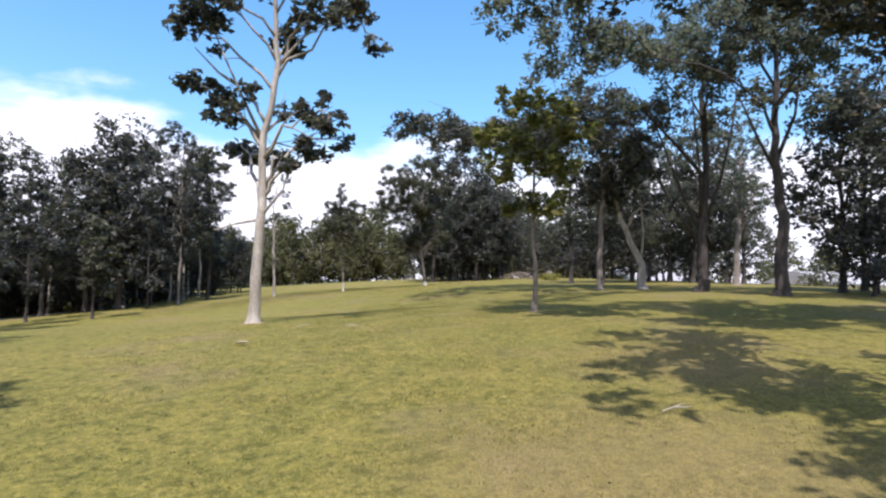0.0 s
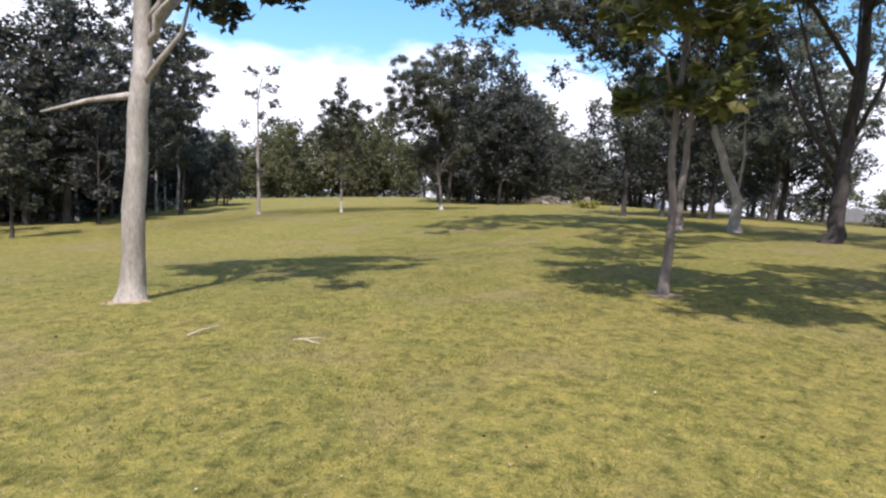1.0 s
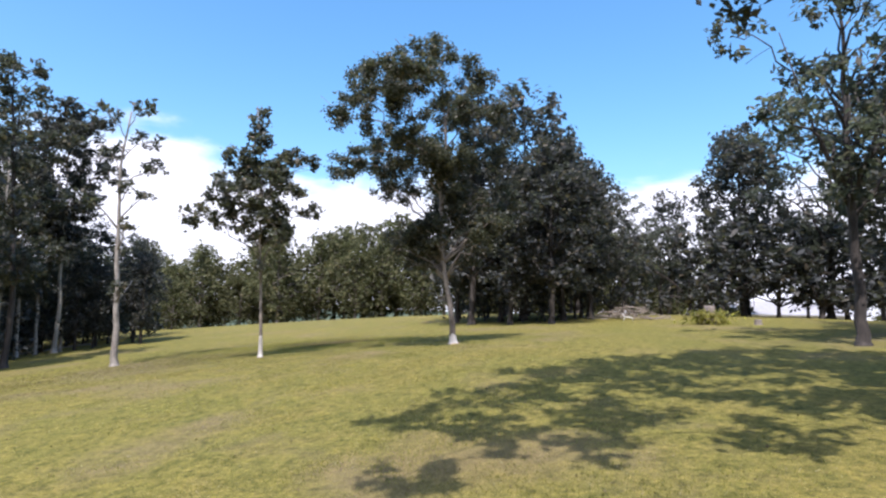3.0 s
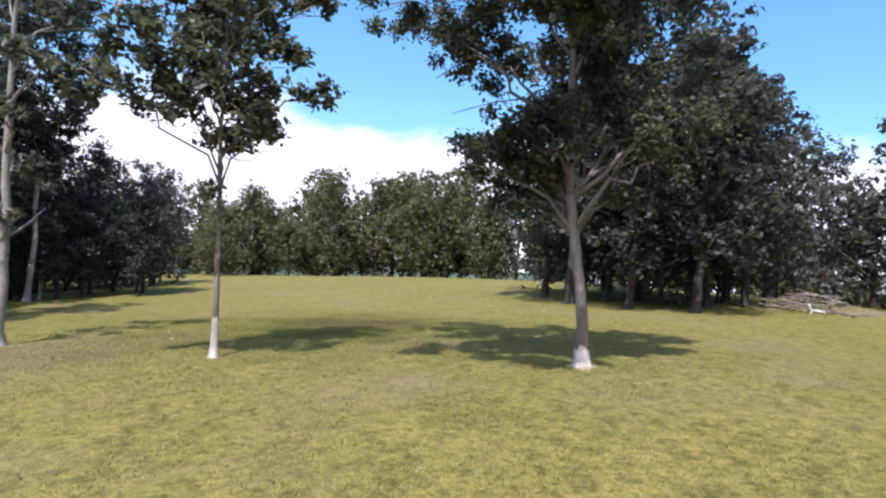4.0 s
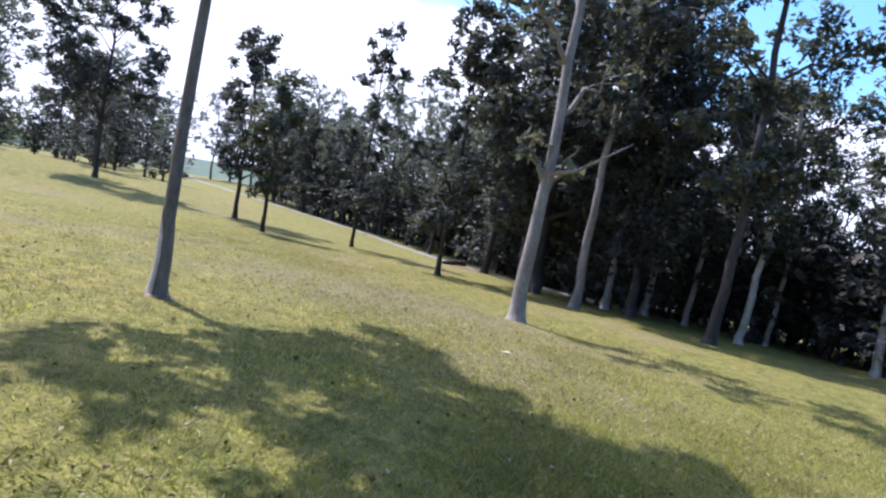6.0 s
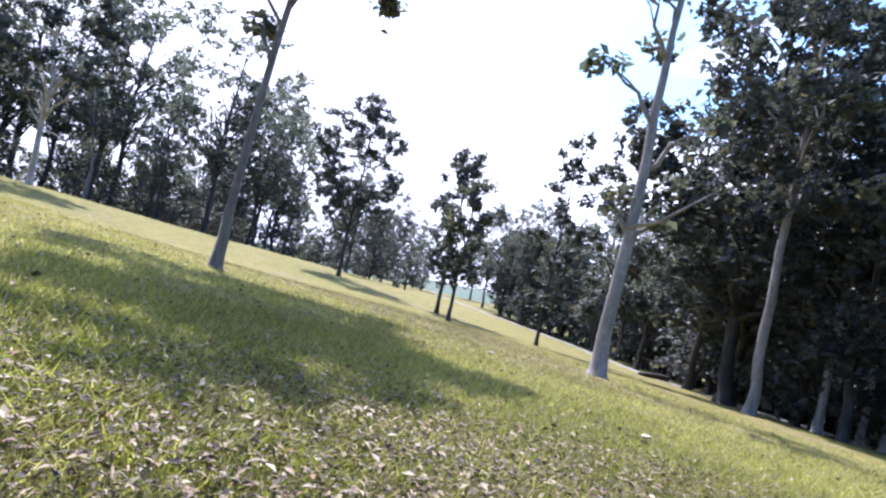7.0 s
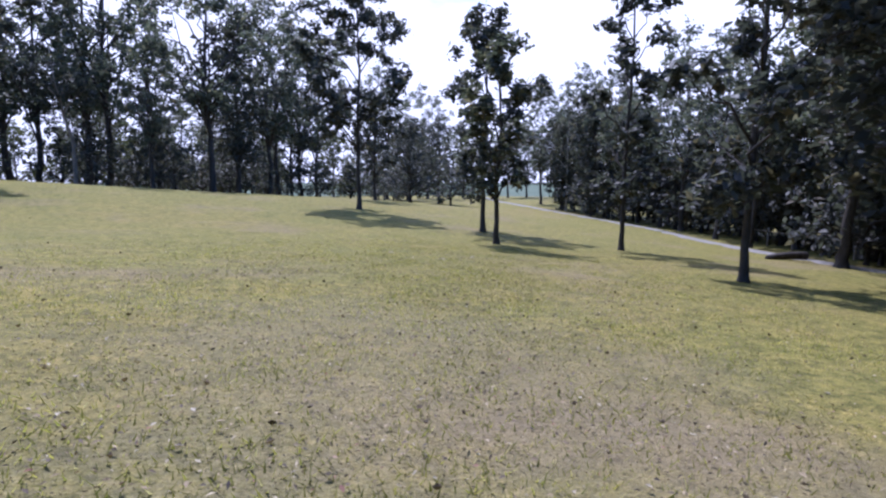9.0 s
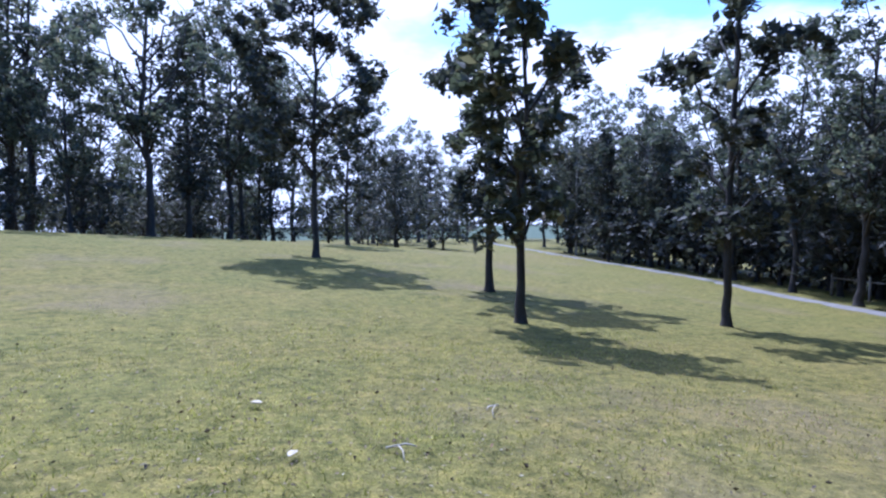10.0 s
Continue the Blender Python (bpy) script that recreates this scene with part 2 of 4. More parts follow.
def tube(points, radii, sides=8, wob=0.0, rng=None):
    """A tapered tube along points: verts and faces, closed at both ends."""
    P = np.asarray(points, float)
    n = len(P)
    tang = np.gradient(P, axis=0)
    tang /= np.linalg.norm(tang, axis=1, keepdims=True) + 1e-9
    ref = np.array([1.0, 0.0, 0.0]) if abs(tang[0][0]) < 0.8 else np.array([0.0, 1.0, 0.0])
    V = []
    ang = np.linspace(0, 2 * np.pi, sides, endpoint=False)
    for i in range(n):
        u = ref - tang[i] * (ref @ tang[i])
        u /= np.linalg.norm(u) + 1e-9
        w = np.cross(tang[i], u)
        rr = radii[i] * (1 + (rng.uniform(-wob, wob, sides) if rng is not None and wob else 0))
        V.append(P[i] + np.outer(np.cos(ang) * rr, u) + np.outer(np.sin(ang) * rr, w))
    V = np.concatenate(V)
    F = []
    for i in range(n - 1):
        for k in range(sides):
            a, b = i * sides + k, i * sides + (k + 1) % sides
            F.append((a, b, b + sides, a + sides))
    F.append(tuple(range(sides - 1, -1, -1)))
    F.append(tuple(range((n - 1) * sides, n * sides)))
    return V, F


def merge(pieces):
    V, F, o = [], [], 0
    for v, f in pieces:
        V.append(v)
        F += [tuple(i + o for i in q) for q in f]
        o += len(v)
    return np.concatenate(V), F


def bend(p0, p1, rise, n, rng, wob=0.05):
    """A curved way from p0 to p1 that first leaves steeply, then levels out."""
    p0, p1 = np.asarray(p0, float), np.asarray(p1, float)
    s = np.linspace(0, 1, n)[:, None]
    q = p0 + (p1 - p0) * s
    q[:, 2] += (np.sin(s[:, 0] * np.pi) * rise)
    L = np.linalg.norm(p1 - p0)
    j = rng.normal(0, wob * L, (n, 3)) * (np.sin(s * np.pi))
    return q + j


def leaf_mesh(centres, sizes, length, width, rng, droop=0.35):
    """Folded leaves of two triangles each, scattered round the centres."""
    n = len(centres)
    d = rng.normal(0, 1, (n, 3))
    d[:, 2] = d[:, 2] * 0.6 - droop
    d /= np.linalg.norm(d, axis=1, keepdims=True)
    up = rng.normal(0, 0.55, (n, 3)) + np.array([0, 0, 1.0])
    side = np.cross(d, up)
    side /= np.linalg.norm(side, axis=1, keepdims=True) + 1e-9
    nrm = np.cross(side, d)
    L, Wd = (length * sizes)[:, None], (width * sizes)[:, None]
    V = np.empty((n, 4, 3))
    V[:, 0], V[:, 2] = centres - d * L / 2, centres + d * L / 2
    V[:, 1] = centres + side * Wd / 2 + nrm * Wd * 0.18
    V[:, 3] = centres - side * Wd / 2 + nrm * Wd * 0.18
    base = np.arange(n)[:, None] * 4
    F = np.concatenate([base + [0, 1, 2], base + [0, 2, 3]])
    return V.reshape(-1, 3), F


def fast_mesh(name, V, F, mat, parent, label=""):
    me = bpy.data.meshes.new(name)
    me.vertices.add(len(V))
    me.vertices.foreach_set("co", np.asarray(V, np.float32).ravel())
    k = F.shape[1]
    me.loops.add(F.size)
    me.loops.foreach_set("vertex_index", F.astype(np.int32).ravel())
    me.polygons.add(len(F))
    me.polygons.foreach_set("loop_start", np.arange(0, F.size, k, dtype=np.int32))
    me.update(calc_edges=True)
    me.materials.append(mat)
    ob = new(name, me)
    if parent is not None:
        ob.parent = parent
    if label:
        ob["label"] = label
    return ob


# ---- ground ----
POLY = [0.313, 0.768, 0.524, -0.432, -6.016, 3.331, -1.018, -3.82, 0.145, -4.038, -2.027, 1.864, -0.988, 0.742, -0.328]
MOUNDS = [(-26, 14, 8, 0.518), (-6, 54, 6, -0.159), (-22, 28, 8, -0.206), (-1.5, 44, 6, 0.223), (-5, 14, 9, 0.381), (-7, 29, 6, -0.512), (-14, 36, 7, -0.045), (-12, 22, 7, 0.028)]


def gz(x, y):
    """The height of the lawn: a gently rolling ridge with a few mounds and hollows."""
    u, v = np.tanh(np.asarray(x, float) / 55.0), np.tanh((np.asarray(y, float) - 45.0) / 70.0)
    z, k = 0.0, 0
    for i in range(5):
        for j in range(5 - i):
            z = z + POLY[k] * u ** i * v ** j
            k += 1
    for mx, my, s, h in MOUNDS:
        z = z + h * np.exp(-((x - mx) ** 2 + (y - my) ** 2) / (2 * s * s))
    # the hill falls away to a valley on the east and far off on all sides
    z = z - 0.10 * np.clip(np.asarray(x, float) - 34, 0, 500) - 0.05 * np.clip(np.hypot(x, np.asarray(y, float) - 40) - 110, 0, 900)
    return z


THATCH = [(-12.4, 44.7, 2.6), (-7.9, 51.7, 1.4), (-10.4, 48.6, 1.2), (2.0, 4.6, 2.6), (3.8, 9.2, 2.0), (-1.0, 33.6, 1.4)]
M_LAWN = lawn_material()


def build_ground():
    def steps(lo, hi, fine, far):
        mid = np.arange(lo, hi + fine / 2, fine)
        grow = fine * 1.22 ** np.arange(1, 44)
        tail = np.cumsum(grow)
        tail = tail[tail < far]
        return np.concatenate([(lo - tail)[::-1], mid, hi + tail])
    xs, ys = steps(-45, 35, 0.6, 2500), steps(-15, 100, 0.6, 2500)
    X, Y = np.meshgrid(xs, ys)
    Z = gz(X, Y)
    rng = np.random.default_rng(5)
    Z = Z + rng.normal(0, 0.012, Z.shape) * (np.hypot(X + 5, Y - 40) < 90)
    nx, ny = len(xs), len(ys)
    V = np.stack([X, Y, Z], -1).reshape(-1, 3)
    a = (np.arange(ny - 1)[:, None] * nx + np.arange(nx - 1)[None]).ravel()
    F = np.stack([a, a + 1, a + nx + 1, a + nx], -1)
    g = fast_mesh("ground", V, F, M_LAWN, None)
    g.data.polygons.foreach_set("use_smooth", [True] * len(F))
    tagged(g, "short dry yellow-green lawn on a rolling hill", "lawn", kind="structure")


build_ground()


# ---- trees ----
def tree(x, y, trunk, radius, clumps, bark, leaf, label, seed, leaf_len=0.30, leaf_wid=0.15, dense=300, bare=(), white=0.0,
         name="tree", one_trunk=False, group="", sides=9):
    """A tree at (x, y). trunk: points from its foot up; clumps: (dx, dy, z, r) tufts of leaves, each on a limb of its own;
    bare: leafless limbs, as lists of points; white: height of the whitewash."""
    rng = np.random.default_rng(seed)
    root = new(name)
    root.location = (x, y, float(gz(x, y)) - 0.03)
    tagged(root, label, "tree", group)
    P = np.asarray(trunk, float)
    # resample the trunk smoothly
    s = np.concatenate([[0], np.cumsum(np.linalg.norm(np.diff(P, axis=0), axis=1))])
    t = np.concatenate([[0, 0.06, 0.16, 0.35], np.linspace(0.7, s[-1], max(5, int(s[-1] / 0.7)))])
    Q = np.stack([np.interp(t, s, P[:, k]) for k in range(3)], 1)
    Q[3:-1, :2] += rng.normal(0, radius * 0.16, (len(Q) - 4, 2))
    rad = radius * (1 - 0.80 * (t / t[-1]) ** 0.9)
    rad[:4] = radius * np.array([1.75, 1.42, 1.18, 1.04])
    pieces = [tube(Q, rad, sides, 0.05, rng)]
    limbs = []
    tips = []
    for dx, dy, z, r in sorted(clumps, key=lambda c: math.hypot(c[0], c[1])):
        tip = np.array([dx, dy, z])
        # a limb leaves the trunk below its tuft
        reach = math.hypot(dx - np.interp(z, P[:, 2], P[:, 0]), dy - np.interp(z, P[:, 2], P[:, 1]))
        z0 = min(max(z - 0.55 * reach - 0.25 * r - 0.3, 0.22 * P[-1, 2]), P[-1, 2] * 0.97)
        a = np.array([np.interp(z0, P[:, 2], P[:, k]) for k in range(3)])
        ra = float(np.interp(z0, Q[:, 2], rad)) * 0.62
        # a far tuft branches off a nearer one
        near = [q for q in tips if q[1] < 0.8 * reach and q[0][2] < z + 0.8]
        if reach > 2.6 and near:
            q = min(near, key=lambda q: float(np.linalg.norm(q[0] - tip)))
            if np.linalg.norm(q[0] - tip) < 0.85 * reach:
                a, ra = q[0], max(0.02, q[2] * 0.55)
        tips.append((tip, reach, ra))
        way = bend(a, tip, 0.10 * float(np.linalg.norm(tip - a)), 6, rng)
        mine = [tube(way, np.linspace(ra, max(0.012, ra * 0.22), 6), 6)]
        for _ in range(1 if one_trunk else 3):
            k = rng.integers(2, 5)
            e = tip + rng.normal(0, 0.55 * r, 3)
            mine.append(tube(bend(way[k], e, 0.05, 4, rng), np.linspace(ra * 0.35, 0.008, 4), 5))
        limbs.append(merge(mine))
    for pts in bare:
        w = np.asarray(pts, float)
        limbs.append(tube(w, np.linspace(radius * 0.34, radius * 0.08, len(w)), 7))
    if one_trunk:
        V, F = merge(pieces + limbs)
        mesh_object("trunk", V, F, bark, root)
    else:
        mesh_object("trunk", *pieces[0], bark, root)
        for V, F in limbs:
            mesh_object("limb", V, F, bark, root)
    if white:
        # paint on the south side only, with a ragged upper edge
        ang = np.linspace(radians(165), radians(385), 13)
        V, F = [], []
        for i, zz in enumerate(np.linspace(0.03, white, 9)):
            for k, an in enumerate(ang):
                h = zz - (abs(k - 6) / 6.0) ** 2 * 0.25 * zz + (rng.uniform(-0.05, 0.05) if i == 8 else 0.0)
                c = [float(np.interp(h, t, Q[:, j])) for j in range(2)]
                rr = float(np.interp(h, t, rad)) * (1.05 - 0.06 * (k in (0, 12))) + 0.004
                V.append((c[0] + rr * math.cos(an), c[1] + rr * math.sin(an), h))
                if i and k:
                    q = i * 13 + k
                    F.append((q - 14, q - 13, q, q - 1))
        mesh_object("whitewash", V, F, M_PAINT, root, "flaking white paint on the foot")
    C, S = [], []
    for dx, dy, z, r in clumps:
        m = max(8, int(15 * r))
        u = rng.normal(0, 1, (m, 3))
        u /= np.linalg.norm(u, axis=1, keepdims=True)
        sub = u * (r * rng.uniform(0.25, 1.0, (m, 1)) ** 0.6) * np.array([1, 1, 0.72])
        nl = int(dense * r * r)
        pick = rng.integers(0, m, nl)
        C.append(np.array([dx, dy, z]) + sub[pick] + rng.normal(0, 0.075 * r + 0.05, (nl, 3)) * np.array([1.1, 1.1, 0.9]))
        S.append(rng.uniform(0.6, 1.25, nl))
    V, F = leaf_mesh(np.concatenate(C), np.concatenate(S), leaf_len, leaf_wid, rng)
    fast_mesh("crown", V, F, leaf, root)
    return root


def tufts(seed, z0, z1, R, n, r, shape=0.6, lean=(0, 0)):
    """Tufts for a crown between the heights z0 and z1 with the greatest reach R at the share shape of its height."""
    rng = np.random.default_rng(seed)
    out = []
    for i in range(n):
        f = (i + rng.uniform(0, 1)) / n
        w = R * (1 - (abs(f - shape) / max(shape, 1 - shape)) ** 1.7 * 0.8)
        a = i * 2.4 + rng.uniform(-0.5, 0.5)
        q = w * math.sqrt(rng.uniform(0.05, 1.0))
        out.append((lean[0] * f + q * math.cos(a), lean[1] * f + q * math.sin(a), z0 + (z1 - z0) * f, r * rng.uniform(0.7, 1.25)))
    return out


def spread(seed, pts):
    """Gives tufts known in width and height their depth."""
    rng = np.random.default_rng(seed)
    return [(dx, rng.uniform(-1, 1) * (0.5 + 0.45 * abs(dx)), z, r) for dx, z, r in pts]


# the pale tree beside the start
tree(-5.60, 16.35, [(0, 0, 0), (0.05, 0, 1.5), (0.12, 0, 3.1), (0.10, 0.1, 4.4), (0.08, 0.1, 5.6), (0.38, 0.1, 6.5), (0.45, 0.2, 7.8), (0.30, 0.3, 9.6), (0.35, 0.3, 12.6)], 0.17,
     spread(1, [(-1.9, 8.6, 0.9), (-2.6, 7.5, 0.55), (-1.2, 9.2, 0.8), (0.6, 8.6, 0.7), (1.6, 8.9, 0.7), (2.6, 9.0, 0.7), (3.2, 8.7, 0.45), (1.7, 6.1, 0.7), (1.5, 5.2, 0.55), (2.3, 5.6, 0.45), (0.9, 6.3, 0.45),
                (-0.9, 6.3, 0.7), (1.0, 4.6, 0.4), (-1.5, 6.8, 0.55), (-0.3, 6.7, 0.4), (0.1, 10.6, 1.1), (-1.6, 10.2, 1.0), (1.3, 10.4, 0.9), (-1.0, 12.2, 1.1), (0.4, 13.2, 1.1), (1.2, 11.8, 1.0), (-0.4, 14.0, 1.0), (-1.9, 11.6, 0.9), (2.2, 10.2, 0.7)]) + [(-0.6, 4.4, 5.7, 0.7), (0.6, 4.2, 6.0, 0.6), (-1.8, 4.0, 5.8, 0.7), (1.6, 3.8, 6.3, 0.55), (-1.4, 3.0, 5.6, 0.5)],
     M_BARK_PALE, M_LEAF_DARK, "tall pale-barked tree with sparse dark tufts of leaves", 11, leaf_len=0.30, leaf_wid=0.17, dense=470,
     bare=[[(0.1, 0.1, 4.6), (-0.2, 1.6, 5.0), (-0.6, 3.2, 5.5), (-0.9, 4.2, 5.9)], [(0.12, 0, 3.1), (0.45, -0.1, 3.5), (0.8, -0.15, 3.9), (0.95, -0.1, 4.6)], [(0.10, 0, 3.05), (-0.5, -0.2, 2.9), (-1.1, -0.3, 2.7)],
           [(0.08, 0.1, 5.4), (-0.45, 0.0, 6.5), (-0.95, -0.1, 7.6), (-1.7, -0.1, 9.3)], [(0.44, 0.2, 7.6), (0.8, 0.1, 8.0), (1.2, 0.0, 8.4), (1.9, 0.0, 8.9)], [(-0.7, 0.0, 7.0), (-1.3, 0.2, 7.4), (-2.1, 0.3, 8.2)]])
# the young tree with fresh leaves
tree(2.66, 17.58, [(0, 0, 0), (0.05, 0, 1.0), (-0.08, 0, 2.2), (-0.05, 0, 4.0), (0.1, 0, 6.2)], 0.085,
     spread(2, [(-0.7, 5.2, 0.7), (0.3, 6.2, 0.8), (-1.4, 5.7, 0.7), (-0.1, 4.5, 0.7), (0.8, 4.8, 0.7), (-0.4, 3.4, 0.6), (0.3, 3.3, 0.5), (-1.2, 4.4, 0.6), (1.2, 5.6, 0.6), (0.9, 3.8, 0.4), (-0.5, 6.6, 0.7)]),
     M_BARK_GREY, M_LEAF_FRESH, "young tree with large fresh green leaves", 12, leaf_len=0.32, leaf_wid=0.17, dense=420)
# the big grey trees at the edge of the shade
tree(13.0, 29.3, [(0, 0, 0), (0, 0, 1.7), (0.05, 0, 3.4), (0.2, 0, 6.0), (0.1, 0, 9.0), (0.0, 0, 13.0)], 0.30,
     spread(3, [(-3.4, 11.4, 1.5), (-2.0, 13.0, 1.6), (0.2, 14.0, 1.7), (1.9, 12.5, 1.5), (2.8, 10.0, 1.3), (-4.8, 12.6, 1.3), (-1.5, 10.4, 1.1), (3.5, 13.4, 1.4), (-6.0, 10.8, 1.1), (-4.6, 9.2, 1.0), (0.8, 9.0, 0.9)])
     + [(-1.2, -3.8, 11.0, 1.5), (0.0, -4.4, 11.6, 1.5), (-2.4, -3.2, 11.4, 1.4), (-0.6, -2.6, 10.0, 1.3), (0.8, -3.2, 11.8, 1.4), (-0.2, -3.4, 12.8, 1.4)],
     M_BARK_DARK, M_LEAF_GREY, "big dark-barked tree forking low into steep grey limbs", 13, leaf_len=0.27, leaf_wid=0.13, dense=340,
     bare=[[(0, 0, 3.0), (-0.8, 0.2, 4.8), (-1.6, 0.3, 7.0), (-2.8, 0.2, 10.0)], [(0.1, 0, 3.4), (0.8, -0.3, 5.6), (1.5, -0.2, 8.5), (1.9, 0, 11.0)],
           [(0, 0, 2.4), (-1.4, 0.4, 4.6), (-2.9, 0.6, 7.6), (-4.4, 0.4, 11.0)], [(0, 0, 4.2), (0.5, 0.5, 6.6), (0.7, 0.8, 10.8)], [(0, 0, 3.6), (-0.4, -0.7, 6.2), (-1.0, -1.1, 10.2)]])
tree(14.6, 25.0, [(0, 0, 0), (0.02, 0, 2.0), (-0.05, 0, 4.4), (-0.3, 0, 7.0), (-0.2, 0, 12.6)], 0.30,
     spread(4, [(-2.4, 10.5, 1.3), (-0.4, 12.6, 1.5), (1.6, 11.4, 1.4), (-3.6, 12.0, 1.2), (2.9, 13.0, 1.4), (0.7, 9.4, 1.0), (2.2, 8.8, 0.9), (-1.6, 8.6, 0.9), (3.8, 11.2, 1.2)])
     + [(-1.0, -3.4, 10.5, 1.4), (0.4, -3.8, 11.2, 1.4), (-0.4, -2.4, 9.8, 1.2), (-0.4, -4.4, 12.0, 1.3), (-9.2, -3.6, 9.6, 1.2), (-10.4, -2.8, 10.0, 1.2), (-10.6, -5.2, 10.2, 1.1), (-8.2, -2.4, 10.2, 1.2), (-7.0, -1.6, 10.4, 1.2), (-5.6, -1.0, 10.4, 1.2), (-9.0, -0.8, 9.8, 1.1), (-11.0, -1.0, 9.4, 1.0), (-4.2, -0.6, 10.4, 1.1),
        (-11.2, -6.2, 10.2, 1.1), (-12.4, -6.6, 10.0, 1.1), (-10.6, -7.4, 10.4, 1.1), (-11.8, -8.0, 10.2, 1.0), (-13.0, -5.4, 9.8, 0.9)],
     M_BARK_DARK, M_LEAF_GREY, "tall dark-trunked tree with thin feathery foliage", 14, leaf_len=0.27, leaf_wid=0.13, dense=340,
     bare=[[(-0.1, 0, 5.2), (-0.9, 0.2, 7.0), (-2.0, 0.3, 9.6)], [(-0.2, 0, 6.0), (0.5, -0.2, 8.0), (1.0, 0, 11.0)]])
tree(20.8, 41.2, [(0, 0, 0), (0.1, 0, 3), (0.3, 0, 6), (0.2, 0, 10)], 0.24, tufts(31, 5, 12.5, 2.6, 12, 1.1), M_BARK_GREY, M_LEAF_GREY,
     "forked tree with reddish-grey bark on the ridge", 15, dense=170, bare=[[(0.2, 0, 3.5), (1.0, 0, 5.5), (1.6, 0, 8.0)]])
tree(11.2, 32.9, [(0, 0, 0), (-0.1, 0, 1.4), (-0.6, 0, 2.6), (-1.3, 0, 4.2), (-1.9, 0, 6.6), (-2.2, 0, 9.0)], 0.24, tufts(32, 5, 11.0, 3.0, 13, 1.2, lean=(-2, 0)) + [(-5.0, 1.0, 9.4, 1.5), (-6.6, 2.6, 8.4, 1.3), (-7.6, 0.6, 9.8, 1.3), (-9.2, 1.4, 9.2, 1.1), (-10.8, 0.4, 9.0, 0.9),
                 (-12.0, 1.0, 8.6, 0.6), (-5.6, -2.0, 9.8, 1.4), (-7.2, -2.6, 8.8, 1.1), (-4.0, 3.4, 7.4, 1.1), (-7.4, 4.0, 7.0, 0.8), (-6.0, -3.6, 8.0, 1.0)], M_BARK_PALE, M_LEAF_DARK,
     "leaning pale tree that forks near its foot", 16, leaf_len=0.27, leaf_wid=0.14, dense=300, bare=[[(-0.1, 0, 1.5), (0.1, 0.1, 3.2), (-0.1, 0.1, 5.2), (0.0, 0.2, 7.4)], [(-1.3, 0, 4.2), (-1.0, 0.2, 5.6), (-1.4, 0.2, 7.2)]])
tree(8.8, 33.0, [(0, 0, 0), (0.0, 0, 2), (0.1, -0.2, 5), (-0.3, -0.6, 9)], 0.20,
     tufts(33, 4.8, 10.5, 2.8, 14, 1.15) + [(-3.2, -3.9, 8.6, 1.4), (-5.0, -2.9, 8.2, 1.3), (-8.6, -2.8, 8.6, 1.2), (-10.0, -1.6, 8.8, 1.2), (-9.4, -4.2, 8.4, 1.0), (-8.6, 0.0, 8.8, 1.2), (-6.4, -1.6, 8.6, 1.2), (-10.4, -3.2, 8.6, 0.9), (-4.4, -0.4, 9.0, 1.4),
                                            (-2.8, 1.0, 8.0, 1.2), (-6.8, -4.0, 7.8, 0.9), (-1.8, -5.6, 9.2, 1.3), (-3.8, -6.0, 8.0, 1.0), (0.8, -5.0, 8.8, 1.2), (2.6, -3.4, 9.2, 1.3), (2.4, -0.2, 8.4, 1.3), (-6.6, 0.2, 8.8, 1.1), (-8.0, -0.8, 8.8, 0.9),
                                            (-5.6, 1.6, 9.2, 1.2), (-7.6, 1.8, 9.0, 1.0), (-4.0, 3.0, 8.8, 1.2), (-2.2, 3.4, 8.6, 1.1), (-11.6, -2.6, 8.4, 0.8), (-11.2, -5.0, 8.2, 0.8)],
     M_BARK_GREY, M_LEAF_DARK, "grey-trunked tree with limbs reaching far over the lawn", 17, leaf_len=0.27, leaf_wid=0.14, dense=340)
# the slender trees in the open lawn
tree(-14.36, 46.78, [(0, 0, 0), (-0.06, -0.02, 2.0), (-0.14, -0.06, 4.5), (-0.22, -0.05, 7.5), (0.05, 0.0, 9.6)], 0.125,
     spread(5, [(0.5, 8.6, 0.5), (0.8, 7.6, 0.5), (-0.7, 8.0, 0.45), (0.8, 9.6, 0.45), (-0.5, 9.4, 0.45), (0.2, 6.6, 0.4), (0.9, 6.3, 0.35), (-0.8, 6.0, 0.35), (0.6, 5.2, 0.35), (-0.5, 4.3, 0.3), (-0.35, 2.7, 0.26), (0.2, 2.9, 0.28)]),
     M_BARK_FAWN, M_LEAF, "slender pale-barked tree standing alone in the lawn", 18, leaf_len=0.24, leaf_wid=0.13, dense=480,
     bare=[[(0.02, 0.0, 2.5), (-0.15, 0.45, 2.65), (-0.2, 0.8, 2.9), (-0.3, 1.2, 3.2)]])
